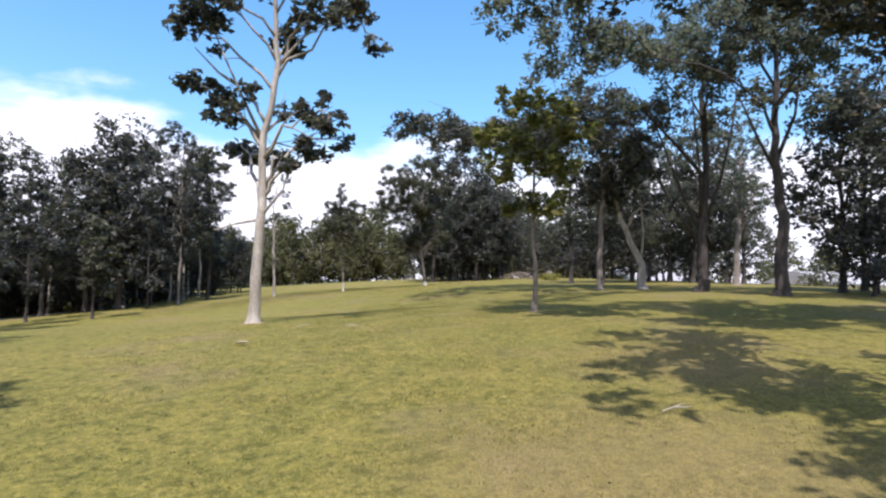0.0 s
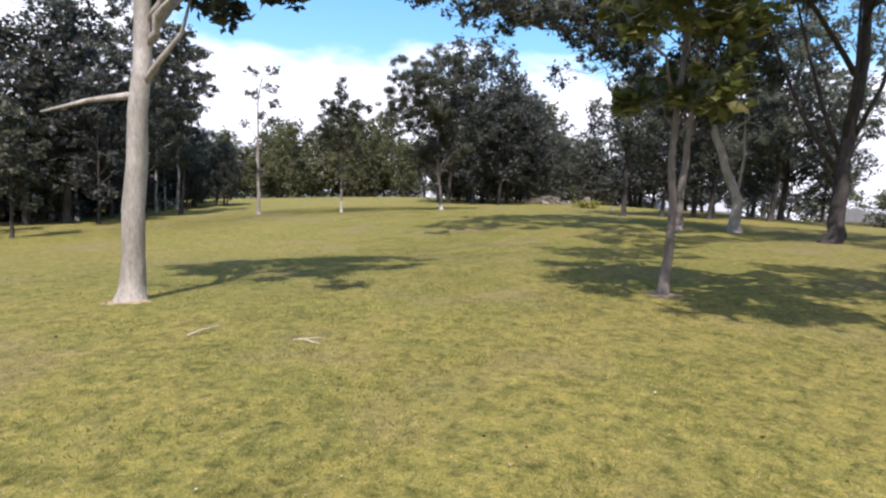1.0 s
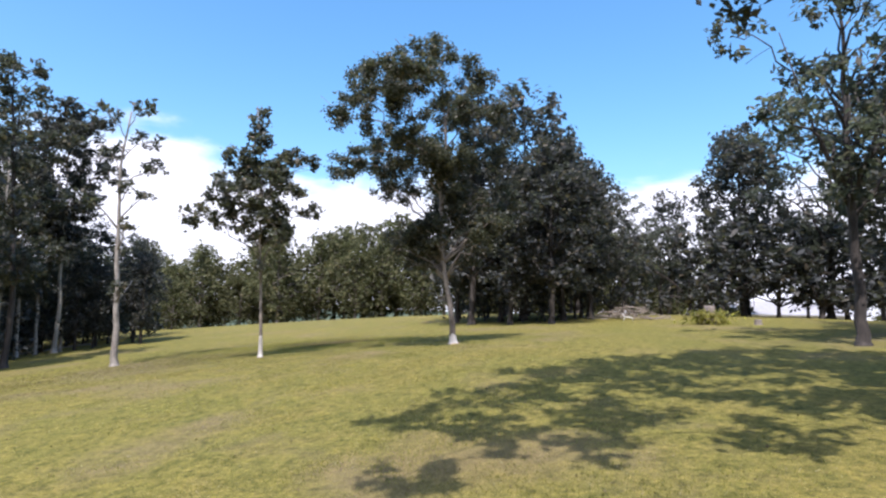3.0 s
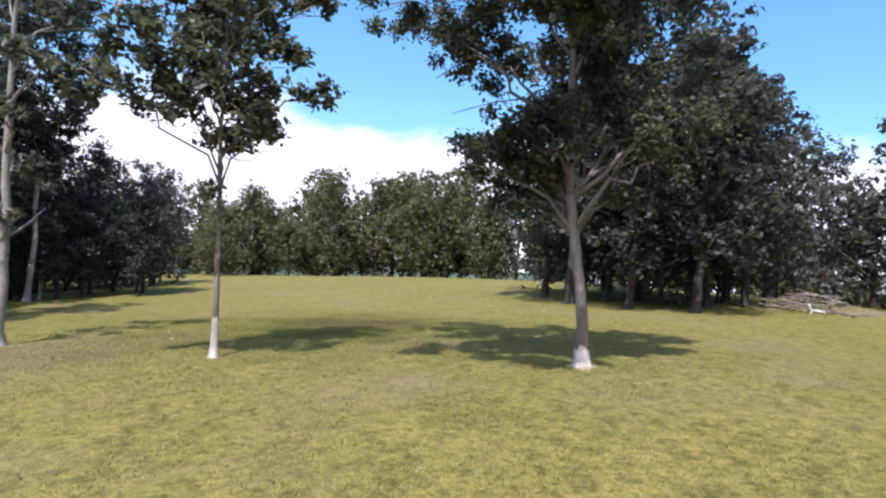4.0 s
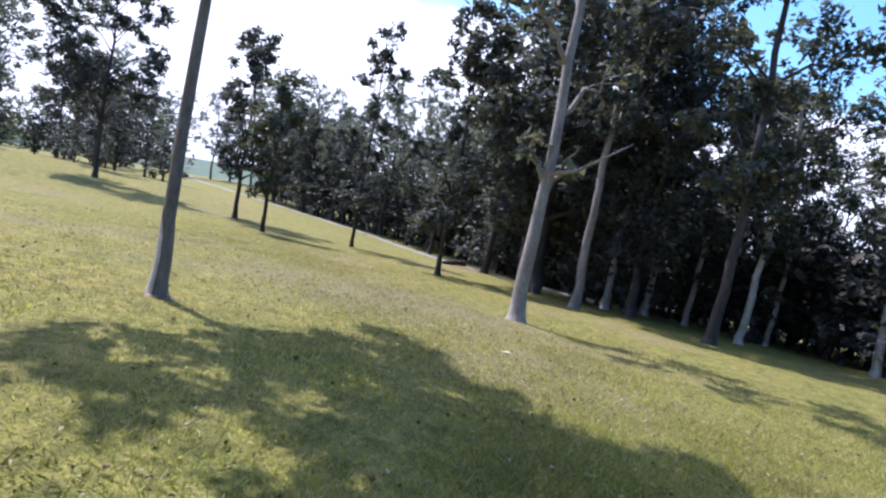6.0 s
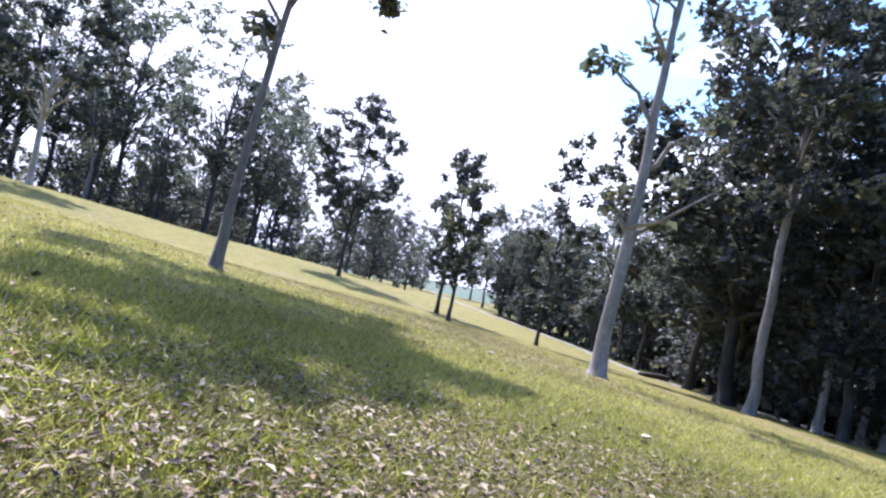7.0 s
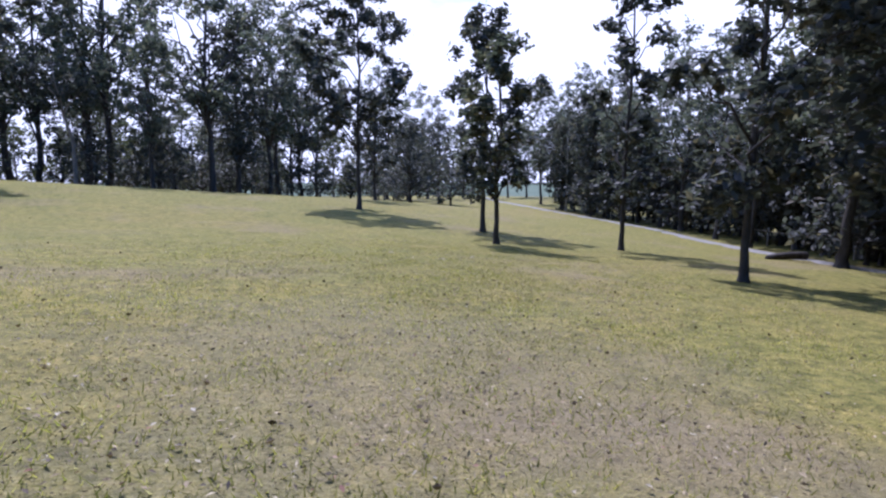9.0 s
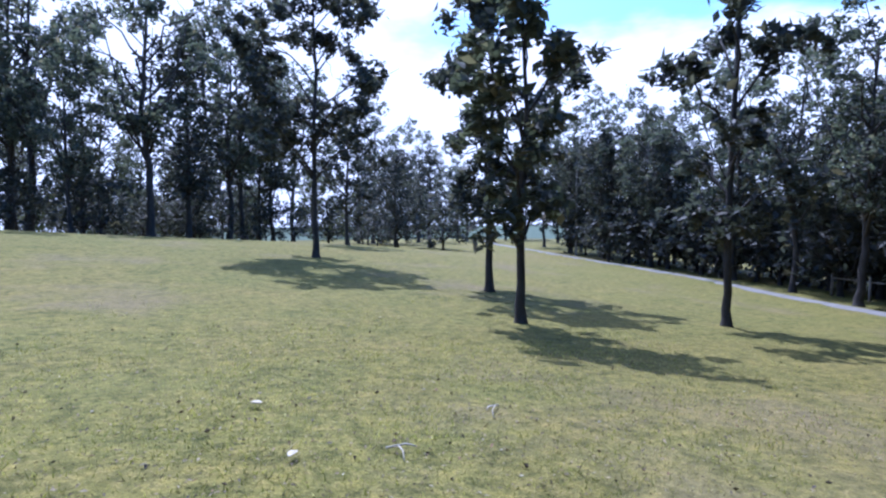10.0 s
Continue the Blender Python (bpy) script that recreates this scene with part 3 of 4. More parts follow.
tree(-8.47, 45.78, [(0, 0, 0), (-0.02, 0, 0.9), (-0.08, -0.03, 2.5), (-0.18, -0.06, 4.2), (-0.16, -0.08, 6.0), (-0.40, -0.2, 8.8)], 0.060,
     spread(6, [(-0.3, 8.7, 0.26), (-0.28, 8.2, 0.36), (-0.3, 7.7, 0.5), (-0.5, 7.0, 0.7), (0.7, 7.1, 0.55), (-1.2, 6.9, 0.55), (-0.1, 6.2, 0.9), (-1.2, 6.0, 0.6), (0.6, 5.5, 0.75), (-1.1, 4.9, 0.7), (-1.9, 4.8, 0.5), (0.2, 4.5, 0.7),
                (0.9, 4.2, 0.45), (-0.5, 4.2, 0.55), (1.5, 5.2, 0.4), (1.4, 6.9, 0.35), (0.05, 3.1, 0.22)])
     + [(0.3, -1.2, 5.0, 0.6), (-0.8, -1.5, 5.5, 0.6), (0.8, -1.6, 6.0, 0.55), (-0.2, -1.0, 4.4, 0.5), (-0.4, -0.6, 5.2, 0.6), (0.1, 0.5, 5.0, 0.55), (-0.7, 0.3, 6.4, 0.6), (0.3, 0.2, 6.8, 0.55)],
     M_BARK_GREY, M_LEAF, "young spire-shaped tree with a whitewashed foot", 19, leaf_len=0.18, leaf_wid=0.105, dense=1250, white=0.80)
tree(-1.85, 45.6, [(0, 0, 0), (-0.12, 0, 1.2), (-0.4, 0, 3.0), (-0.5, 0, 5.0), (-0.3, 0, 7.0), (-0.6, 0, 9.6)], 0.105,
     spread(7, [(-0.5, 4.0, 0.9), (0.4, 5.0, 1.0), (-1.4, 3.4, 0.4), (-1.2, 6.2, 0.8), (-0.4, 6.3, 1.0), (0.9, 6.6, 1.0), (-3.4, 5.5, 0.5), (-2.6, 5.3, 0.5), (-2.4, 7.4, 0.7), (-0.3, 7.9, 1.0), (1.0, 8.0, 0.9), (-3.2, 8.2, 0.65), (-0.7, 9.9, 0.8), (-3.3, 9.3, 0.6), (-1.8, 9.2, 0.7), (0.5, 9.2, 0.8), (1.5, 5.0, 0.8), (0.9, 4.0, 0.6), (-0.9, 3.2, 0.5)])
     + [(-2.2, 0.5, 6.6, 0.9), (-2.0, 1.6, 5.4, 0.8), (-1.6, -1.4, 6.8, 0.8), (-2.6, 2.2, 6.4, 0.8), (-2.2, -1.6, 8.0, 0.8), (-1.2, 2.0, 7.2, 0.8),
        (-1.7, 0.0, 3.2, 0.6), (-1.9, 0.2, 3.8, 0.65), (-0.3, 0.3, 4.9, 0.65), (0.0, -0.2, 5.4, 0.7), (-1.2, 0.9, 3.7, 0.6), (-0.4, 0.9, 5.7, 0.7), (-1.3, 0.8, 2.9, 0.5), (-1.5, 0.2, 2.7, 0.35), (-0.2, -0.6, 6.0, 0.7), (-1.4, -2.4, 7.4, 0.8), (-1.8, -3.6, 7.8, 0.8), (-0.6, -3.0, 7.8, 0.8), 
        (-1.0, -4.2, 8.0, 0.7), (-4.2, 1.5, 6.6, 0.7), (-3.6, 2.8, 7.0, 0.8), (-3.0, -2.2, 7.0, 0.8), (-0.8, 0.2, 2.7, 0.4), (-1.2, 0.3, 3.2, 0.5), (-0.6, -0.4, 3.4, 0.5), (-1.3, -0.3, 3.9, 0.5), (-0.7, 0.5, 4.3, 0.6), (-0.5, 0.6, 3.0, 0.4), (0.5, 0.3, 3.0, 0.5), (0.9, -0.2, 3.4, 0.6), (0.6, 0.5, 3.9, 0.6), (1.4, 0.2, 4.2, 0.6)],
     M_BARK_GREY, M_LEAF, "broad dark-leaved tree with a leaning grey trunk", 20, leaf_len=0.12, leaf_wid=0.07, dense=2500, white=0.35)
# the tall dark trees at the front of the wood
tree(-21.8, 45.7, [(0, 0, 0), (0.1, 0, 4), (0, 0, 8), (0.1, 0, 13.4)], 0.14, tufts(34, 5.6, 14.2, 2.5, 18, 0.95, 0.55), M_BARK_GREY, M_LEAF_DARK, "grey-trunked dark-leaved tree at the wood's edge", 21, leaf_len=0.26, leaf_wid=0.14, dense=420)
tree(-21.0, 49.4, [(0, 0, 0), (0.1, 0.1, 2.6), (-0.1, 0.0, 6.6), (-0.3, -0.4, 13.0)], 0.14, tufts(35, 4.0, 13.8, 2.4, 18, 0.85, 0.6, lean=(-0.3, -0.5)), M_BARK_DARK, M_LEAF, "tall dark-trunked tree with brownish-green leaves", 28, leaf_len=0.24, leaf_wid=0.13, dense=420)
tree(-25.6, 58.0, [(0, 0, 0), (0.1, 0.1, 3), (-0.2, 0.2, 7), (0.1, 0, 13.2)], 0.14, tufts(36, 6.4, 14.2, 2.9, 24, 1.2, 0.6), M_BARK_PALE, M_LEAF_DARK, "tall pale-trunked tree with a full dark crown", 29, leaf_len=0.26, leaf_wid=0.15, dense=480)


def young(x, y, h, seed, leaf, bark, label, z0=1.3, R=1.7, n=13, r=0.75, rad=0.085, dense=255):
    return tree(x, y, [(0, 0, 0), (0.03, 0, h * 0.3), (-0.05, 0.05, h * 0.65), (0.05, 0, h)], rad, tufts(seed + 100, z0, h + 0.2, R, n, r, 0.45), bark, leaf, label, seed, leaf_len=0.26, leaf_wid=0.14, dense=dense * 2,
                group="young trees on the lawn")


young(-21.4, 21.2, 10.4, 22, M_LEAF_DARK, M_BARK_DARK, "dark-trunked young tree with an airy crown", 3.6, 3.4, 22, 0.95, 0.12)
young(-25.6, 13.3, 6.8, 23, M_LEAF_DARK, M_BARK_DARK, "small dark young tree on the ridge", 2.0, 1.6, 11, 0.7, 0.11)
young(-21.05, 33.5, 5.7, 24, M_LEAF, M_BARK_DARK, "young tree with thin yellowish-brown leaves", 1.6, 1.25, 15, 0.5, dense=260)
young(-23.7, 28.8, 8.2, 25, M_LEAF_DARK, M_BARK_DARK, "dark young tree close beside another", 2.0, 2.0, 17, 0.78, 0.11)
young(-25.6, 34.3, 9.4, 26, M_LEAF_DARK, M_BARK_DARK, "slim two-stemmed tree with dark leaves", 2.2, 1.5, 15, 0.58)
young(-21.8, 41.0, 8.2, 27, M_LEAF_DARK, M_BARK_DARK, "slim dark tree by the lower path", 1.8, 1.6, 16, 0.75)

# ---- woods ----
rngw = np.random.default_rng(77)


def stock(kind, seed):
    if kind == "slim":
        return tree(-25, 53.7, [(0, 0, 0), (0.1, 0, 3), (0.25, 0.1, 7), (0.2, 0, 12.5)], 0.15, tufts(seed, 4.2, 13.2, 2.2, 19, 0.88, 0.5), M_BARK_PALE, M_LEAF,
                    "slim pale-trunked wood tree", seed, leaf_len=0.25, leaf_wid=0.13, dense=300, one_trunk=True, group="trees of the wood", sides=7)
    if kind == "dense":
        return tree(-25, 53.7, [(0, 0, 0), (0.1, 0, 3), (-0.1, 0.1, 6), (0.1, 0, 10)], 0.19, tufts(seed, 2.2, 11.2, 2.7, 22, 1.4, 0.45), M_BARK_DARK, M_LEAF_DARK,
                    "dense dark-leaved wood tree", seed, leaf_len=0.32, leaf_wid=0.19, dense=125, one_trunk=True, group="trees of the wood", sides=7)
    if kind == "airy":
        rng = np.random.default_rng(seed)
        turn = float(rng.uniform(0, 6))
        fork = [[(0.1, 0, 2.6 + 0.7 * k), (1.0 * math.cos(turn + 2 * k), 1.0 * math.sin(turn + 2 * k), 5.2 + 0.5 * k), (1.9 * math.cos(turn + 2 * k), 1.9 * math.sin(turn + 2 * k), 8.6)] for k in range(3)]
        return tree(-25, 53.7, [(0, 0, 0), (0.15, 0, 2), (0.0, 0.2, 5), (0.3, 0, 10)], 0.17, tufts(seed, 3.8, 11.8, 3.5, 24, 0.9, 0.62), M_BARK_DARK, M_LEAF_GREY,
                    "airy grey-green park tree", seed, leaf_len=0.26, leaf_wid=0.14, dense=240, bare=fork, one_trunk=True, group="trees of the park", sides=7)
    if kind == "shrub":
        return tree(-25, 53.7, [(0, 0, 0), (0.1, 0, 0.8), (0.0, 0.1, 1.8)], 0.06, tufts(seed, 0.5, 2.6, 1.5, 11, 0.75, 0.4), M_BARK_DARK, M_LEAF_DARK,
                    "dark shrub under the trees", seed, leaf_len=0.26, leaf_wid=0.14, dense=130, one_trunk=True, group="shrubs of the wood", name="shrub", sides=5)
    return tree(-25, 53.7, [(0, 0, 0), (0.1, 0, 3), (-0.1, 0.1, 6), (0.1, 0, 9)], 0.22, tufts(seed, 0.9, 10.8, 4.0, 26, 1.8, 0.42), M_BARK_GREY, M_LEAF_FAR,
                "rounded olive-green tree of the far wood", seed, leaf_len=0.50, leaf_wid=0.28, dense=50, one_trunk=True, group="trees of the far wood", sides=6)


STOCK = {}


def plant(kind, x, y, scale=1.0):
    """Plants a tree of the kind, a fresh one for the first three, then copies."""
    got = STOCK.setdefault(kind, [])
    if len(got) < 3:
        ob = stock(kind, 400 + 10 * len(kind) + len(got))
        got.append(ob)
    else:
        ob = copy_thing(got[int(rngw.integers(0, 3))], Matrix.Identity(4))
    ob.location = (x, y, float(gz(x, y)) - 0.05)
    ob.rotation_euler = (0, 0, float(rngw.uniform(0, 6.28)))
    k = scale * float(rngw.uniform(0.85, 1.15))
    ob.scale = (k, k, k * float(rngw.uniform(0.92, 1.1)))
    return ob


TAKEN = []


def wood(kinds, n, x0, x1, y0, y1, gap, scale=1.0, edge=None):
    made = tries = 0
    while made < n and tries < n * 40:
        tries += 1
        x, y = float(rngw.uniform(x0, x1)), float(rngw.uniform(y0, y1))
        if edge and not edge(x, y):
            continue
        if any((x - a) ** 2 + (y - b) ** 2 < gap * gap for a, b in TAKEN):
            continue
        TAKEN.append((x, y))
        plant(kinds[made % len(kinds)], x, y, (scale(x, y) if callable(scale) else scale) * (float(rngw.uniform(0.7, 1.35)) if kinds[0] == "far" else 1.0))
        made += 1


def more(seed, trees):
    """Single trees planted with a chance of their own, so that the woods stay as they are."""
    global rngw
    kept, rngw = rngw, np.random.default_rng(seed)
    for x, y, kind, k in trees:
        TAKEN.append((x, y))
        plant(kind, x, y, k)
    rngw = kept


# trees of the wood's front row, where they can be told apart
for x, y, kind, s in [(-25.0, 53.4, "slim", 0.85), (-26.8, 55.2, "slim", 0.8), (-27.4, 56.3, "slim", 0.78), (-26.6, 56.5, "slim", 0.82), (-26.5, 57.7, "slim", 0.66), 
                      (-26.2, 59.2, "slim", 0.6), (-25.4, 59.4, "dense", 0.5), (-25.0, 60.4, "dense", 0.47), (-28.6, 48.1, "slim", 0.8), (-28.0, 50.8, "slim", 0.72), (-24.6, 50.0, "slim", 0.7), (-24.6, 46.8, "dense", 0.75), (-30.5, 49.2, "dense", 0.9),
                      (-26.2, 45.6, "slim", 1.0), (-28.3, 46.0, "slim", 0.9), (-25.2, 43.2, "dense", 1.15), (-27.2, 42.4, "dense", 1.2), (-28.0, 60.0, "airy", 0.72), (-22.4, 61.2, "dense", 0.47), (-23.2, 62.4, "dense", 0.5), (-24.4, 63.5, "airy", 0.5), (-26.0, 62.0, "dense", 0.62)]:
    TAKEN.append((x, y))
    plant(kind, x, y, s)
wood(["slim", "airy"], 12, -44, -26, 44, 57, 2.6, 0.66, lambda x, y: x < -26.5)
wood(["slim", "airy"], 14, -44, -26, 57, 76, 2.5, lambda x, y: 1.1 if y < 46.15 - 0.445 * x else 0.6, lambda x, y: x < -26 - max(0, y - 62) * 0.3)
wood(["dense"], 16, -44, -27, 44, 76, 2.2, 0.62, lambda x, y: x < -26 - max(0, y - 62) * 0.3)
wood(["shrub"], 60, -44, -25.5, 43, 72, 1.1, 1.3, lambda x, y: x < -26 - max(0, y - 62) * 0.3)
wood(["dense", "dense", "slim"], 44, -56, -33, 0, 44, 2.4, 0.8, lambda x, y: x < -35.4 - (44 - y) * 0.35)
wood(["shrub"], 64, -52, -33, 2, 44, 1.2, 1.6, lambda x, y: x < -35.8 - (44 - y) * 0.35)
wood(["shrub"], 34, -42, -29.5, 37, 54, 1.1, 1.4, lambda x, y: x < -33 or y > 45)
for x, y, k in [(-39.5, 28.2, 0.9), (-36.8, 31.8, 0.85), (-42.6, 23.6, 0.9), (-45.6, 16.0, 0.95), (-48.6, 9.0, 1.0), (-38.0, 36.4, 0.9), (-52.6, 1.0, 1.1), (-36.0, 41.0, 0.9), (-57.0, -8.0, 1.2)]:
    TAKEN.append((x, y))
    plant("airy", x, y, k)
# the grove on the ridge to the east
for x, y, k in [(2.8, 58.0, 1.0), (3.8, 60.6, 0.95), (4.2, 65.0, 1.0), (0.6, 58.8, 0.95), (-1.6, 60.5, 1.0), (-2.6, 63.0, 0.8), (1.6, 63.0, 1.15), (6.4, 67.0, 0.75)]:
    TAKEN.append((x, y))
    plant("dense", x, y, k)
for x, y, kind, k in [(5.4, 64.0, "airy", 0.9), (22.5, 67.0, "airy", 1.45), (18.6, 71.0, "dense", 1.05), (20.2, 74.0, "dense", 1.15), (9.4, 70.0, "airy", 0.7), (11.2, 74.0, "dense", 0.65), (12.4, 70.5, "airy", 0.6), (30.0, 66.0, "airy", 1.3), (36.0, 74.0, "airy", 1.3), (16.0, 80.0, "dense", 0.8), (27.0, 78.0, "dense", 0.9), (19.6, 28.4, "dense", 1.05), (22.6, 31.0, "dense", 0.9)]:
    TAKEN.append((x, y))
    plant(kind, x, y, k)
for x, y, kind, k in [(12.0, 44.0, "dense", 0.75), (15.0, 46.5, "dense", 0.85), (17.6, 50.0, "airy", 1.0), (20.5, 52.5, "dense", 0.9), (23.5, 55.5, "dense", 0.95), (19.5, 45.5, "airy", 0.95), (27.0, 52.0, "dense", 0.8), (24.0, 46.5, "airy", 0.9)]:
    TAKEN.append((x, y))
    plant(kind, x, y, k)
wood(["airy", "dense"], 6, -1.0, 8, 66, 84, 3.0, 1.0)
# park trees to the south, behind the start
for x, y, kind, k in [(-13.6, 1.5, "shrub", 1.4), (-13.2, 4.4, "airy", 0.85), (-17.1, 3.2, "airy", 1.5), (-19.6, -0.6, "dense", 1.0), (-22.8, -4.2, "airy", 1.3), (-24.6, -8.0, "airy", 1.3), (-26.3, -9.7, "dense", 0.9), (-28.3, -13.3, "airy", 1.3),
                      (-31.7, -18.6, "airy", 1.3), (-34.9, -0.4, "dense", 0.8), (-40.3, -4.4, "dense", 0.8), (-42.8, -23.2, "airy", 1.4), (-50.1, -25.2, "airy", 1.4), (-9.0, -8.0, "airy", 1.6), (-3.0, -14.0, "airy", 1.7), (-14.5, -12.0, "airy", 1.0),
                      (-14.6, 4.0, "shrub", 1.3), (-20.6, -3.4, "shrub", 1.3), (-26.0, -6.0, "shrub", 1.4), (-9.6, -2.0, "shrub", 1.5), (-17.4, -4.6, "shrub", 1.5), (-30.0, -12.0, "shrub", 1.6), (-36.4, -3.0, "shrub", 1.6), (-38.0, 2.0, "shrub", 1.6)]:
    TAKEN.append((x, y))
    plant(kind, x, y, k)
wood(["dense", "airy"], 9, -42, -6, -40, -14, 4.5, 0.95)
wood(["shrub"], 16, -40, -9, -16, -6, 2.6, 1.3)
# trees added beside the start, mostly out of view, to shade the lawn
tree(7.2, 0.6, [(0, 0, 0), (0, 0, 3), (-0.6, 0.3, 6), (-1.4, 1.2, 9)], 0.22, tufts(61, 6.6, 9.8, 4.2, 18, 1.1, 0.5, lean=(-3.6, 4.4)) + [(-4.2, 2.2, 9.0, 0.8), (-5.2, 3.3, 8.6, 0.7), (-3.2, 1.4, 9.2, 0.8), (-2.2, 0.6, 9.0, 0.9), (-5.6, 1.6, 8.4, 0.6)], M_BARK_GREY, M_LEAF_DARK, "spreading tree added to shade the lawn", 61, leaf_len=0.28, leaf_wid=0.15, dense=290)
tree(-8.6, 1.0, [(0, 0, 0), (0, 0, 3), (0.6, 0.3, 6), (0.8, 0.6, 8)], 0.18, tufts(62, 5.6, 8.4, 2.0, 8, 1.0, 0.5, lean=(2.4, 0.6)), M_BARK_GREY, M_LEAF_DARK, "leafy tree added beside the lawn for its shade", 62, leaf_len=0.28, leaf_wid=0.15, dense=290)
tree(11.2, 8.4, [(0, 0, 0), (0, 0, 3), (-0.4, 0.3, 6), (-1.0, 0.6, 10)], 0.26, tufts(63, 6.2, 11.0, 5.0, 20, 1.3, 0.5, lean=(-3.0, 3.0)) + [(-4.4, 5.2, 10.0, 1.2), (-5.6, 6.2, 9.8, 1.1), (-3.6, 7.0, 10.2, 1.3), (-2.0, 6.4, 10.4, 1.3), (-4.8, 7.8, 9.8, 1.0), (-1.2, 8.0, 10.4, 1.2)], M_BARK_GREY, M_LEAF_DARK, "broad tree added beside the lawn for its shade", 63, leaf_len=0.28, leaf_wid=0.15, dense=260)
tree(11.6, 12.2, [(0, 0, 0), (0, 0, 3), (-0.8, 0.1, 6), (-2.4, 0.2, 9)], 0.24, tufts(64, 7.4, 10.6, 3.8, 20, 1.25, 0.5, lean=(-10.0, 0.6)), M_BARK_GREY, M_LEAF_DARK, "tree reaching far over the lawn, added for its shade", 64, leaf_len=0.28, leaf_wid=0.15, dense=280)
tree(15.8, 10.8, [(0, 0, 0), (0, 0, 3), (-0.6, 0.1, 6), (-1.6, 0.1, 9)], 0.25, tufts(65, 7.8, 11.2, 4.2, 22, 1.3, 0.5, lean=(-5.4, 0.2)), M_BARK_GREY, M_LEAF_DARK, "wide tree with a pale grey trunk, added for its shade", 65, leaf_len=0.28, leaf_wid=0.15, dense=290)
tree(19.0, 18.6, [(0, 0, 0), (0, 0, 3), (-0.4, 0.1, 6), (-1.0, 0.2, 9)], 0.25, tufts(66, 8.2, 12.0, 4.2, 22, 1.3, 0.5, lean=(-2.4, 0.4)), M_BARK_GREY, M_LEAF_DARK, "tall tree with a full dark crown, added for its shade", 66, leaf_len=0.28, leaf_wid=0.15, dense=290)
wood(["airy", "dense"], 9, -75, -50, -34, 8, 5.0, 1.1)
wood(["far"], 22, -80, 10, -75, -45, 5.0, 0.8)
# the far wood across the field
wood(["far"], 40, -56, 30, 97, 106, 2.5, 0.78)
wood(["far"], 18, -54, 30, 108, 118, 4.0, 1.1)
wood(["far"], 6, -60, -36, 78, 100, 4.5, 0.8, lambda x, y: x < -36 - (100 - y) * 0.2)
# single trees and thickets that close the gaps between the groves
more(5, [(14.5, 43.0, "airy", 0.8), (18.4, 47.6, "airy", 0.9), (22.4, 49.4, "dense", 1.05), (9.2, 42.6, "airy", 0.95), (21.6, 25.4, "dense", 1.0), (20.4, 27.2, "shrub", 1.7), (22.8, 29.4, "shrub", 1.8), (18.6, 25.0, "shrub", 1.4),
         (21.4, 66.0, "shrub", 2.2), (24.6, 65.0, "shrub", 2.3), (27.8, 67.0, "shrub", 2.4), (23.0, 69.0, "shrub", 2.3), (26.0, 71.0, "shrub", 2.4), (30.5, 70.0, "shrub", 2.4), (19.4, 67.6, "shrub", 1.8), (33.0, 67.0, "shrub", 2.3)])
more(7, [(-6.0, 99.0, "far", 0.9), (-1.0, 100.0, "far", 0.85), (3.0, 98.0, "far", 0.95), (-10.0, 101.0, "far", 0.9), (7.0, 100.0, "far", 0.9), (0.2, 62.4, "dense", 0.8), (-0.6, 66.5, "dense", 0.75), (2.4, 70.0, "dense", 0.9), (5.6, 61.8, "dense", 0.85),
         (1.4, 60.6, "shrub", 1.3), (-0.8, 63.4, "shrub", 1.4), (4.8, 62.8, "shrub", 1.4), (3.2, 66.8, "shrub", 1.6), (7.4, 65.0, "shrub", 1.5), (-2.6, 68.0, "shrub", 1.6), (15.5, 67.0, "shrub", 2.2), (17.5, 68.5, "shrub", 2.5), (14.0, 69.0, "shrub", 2.0)])
more(8, [(-30.5, 57.0, "slim", 1.2), (-29.5, 41.0, "airy", 1.05), (-28.6, 46.6, "slim", 1.05), (-28.5, 52.6, "shrub", 1.8), (-30.0, 54.0, "shrub", 1.9), (-27.8, 54.4, "shrub", 1.7), (-31.0, 51.6, "shrub", 1.8), (-31.6, 38.2, "airy", 1.1),
         (-5.5, -9.5, "airy", 1.5), (-1.5, -14.0, "airy", 1.5), (-10.5, -4.5, "airy", 1.5), (3.5, -12.5, "dense", 1.5), (6.0, -16.0, "dense", 1.5), (1.0, -17.0, "dense", 1.5), (2.0, -9.0, "shrub", 1.9), (5.5, -8.5, "shrub", 1.9), (-0.5, -8.5, "shrub", 1.7), (-13.5, -2.5, "airy", 1.2), (-7.0, -9.0, "shrub", 1.8), (-2.6, -5.6, "shrub", 1.6)])
more(6, [(-35.5, 39.5, "dense", 1.05), (-38.8, 34.2, "airy", 0.9), (-38.2, 42.2, "dense", 1.1), (-34.2, 43.4, "dense", 0.9), (-43.5, 40.2, "dense", 1.4)])


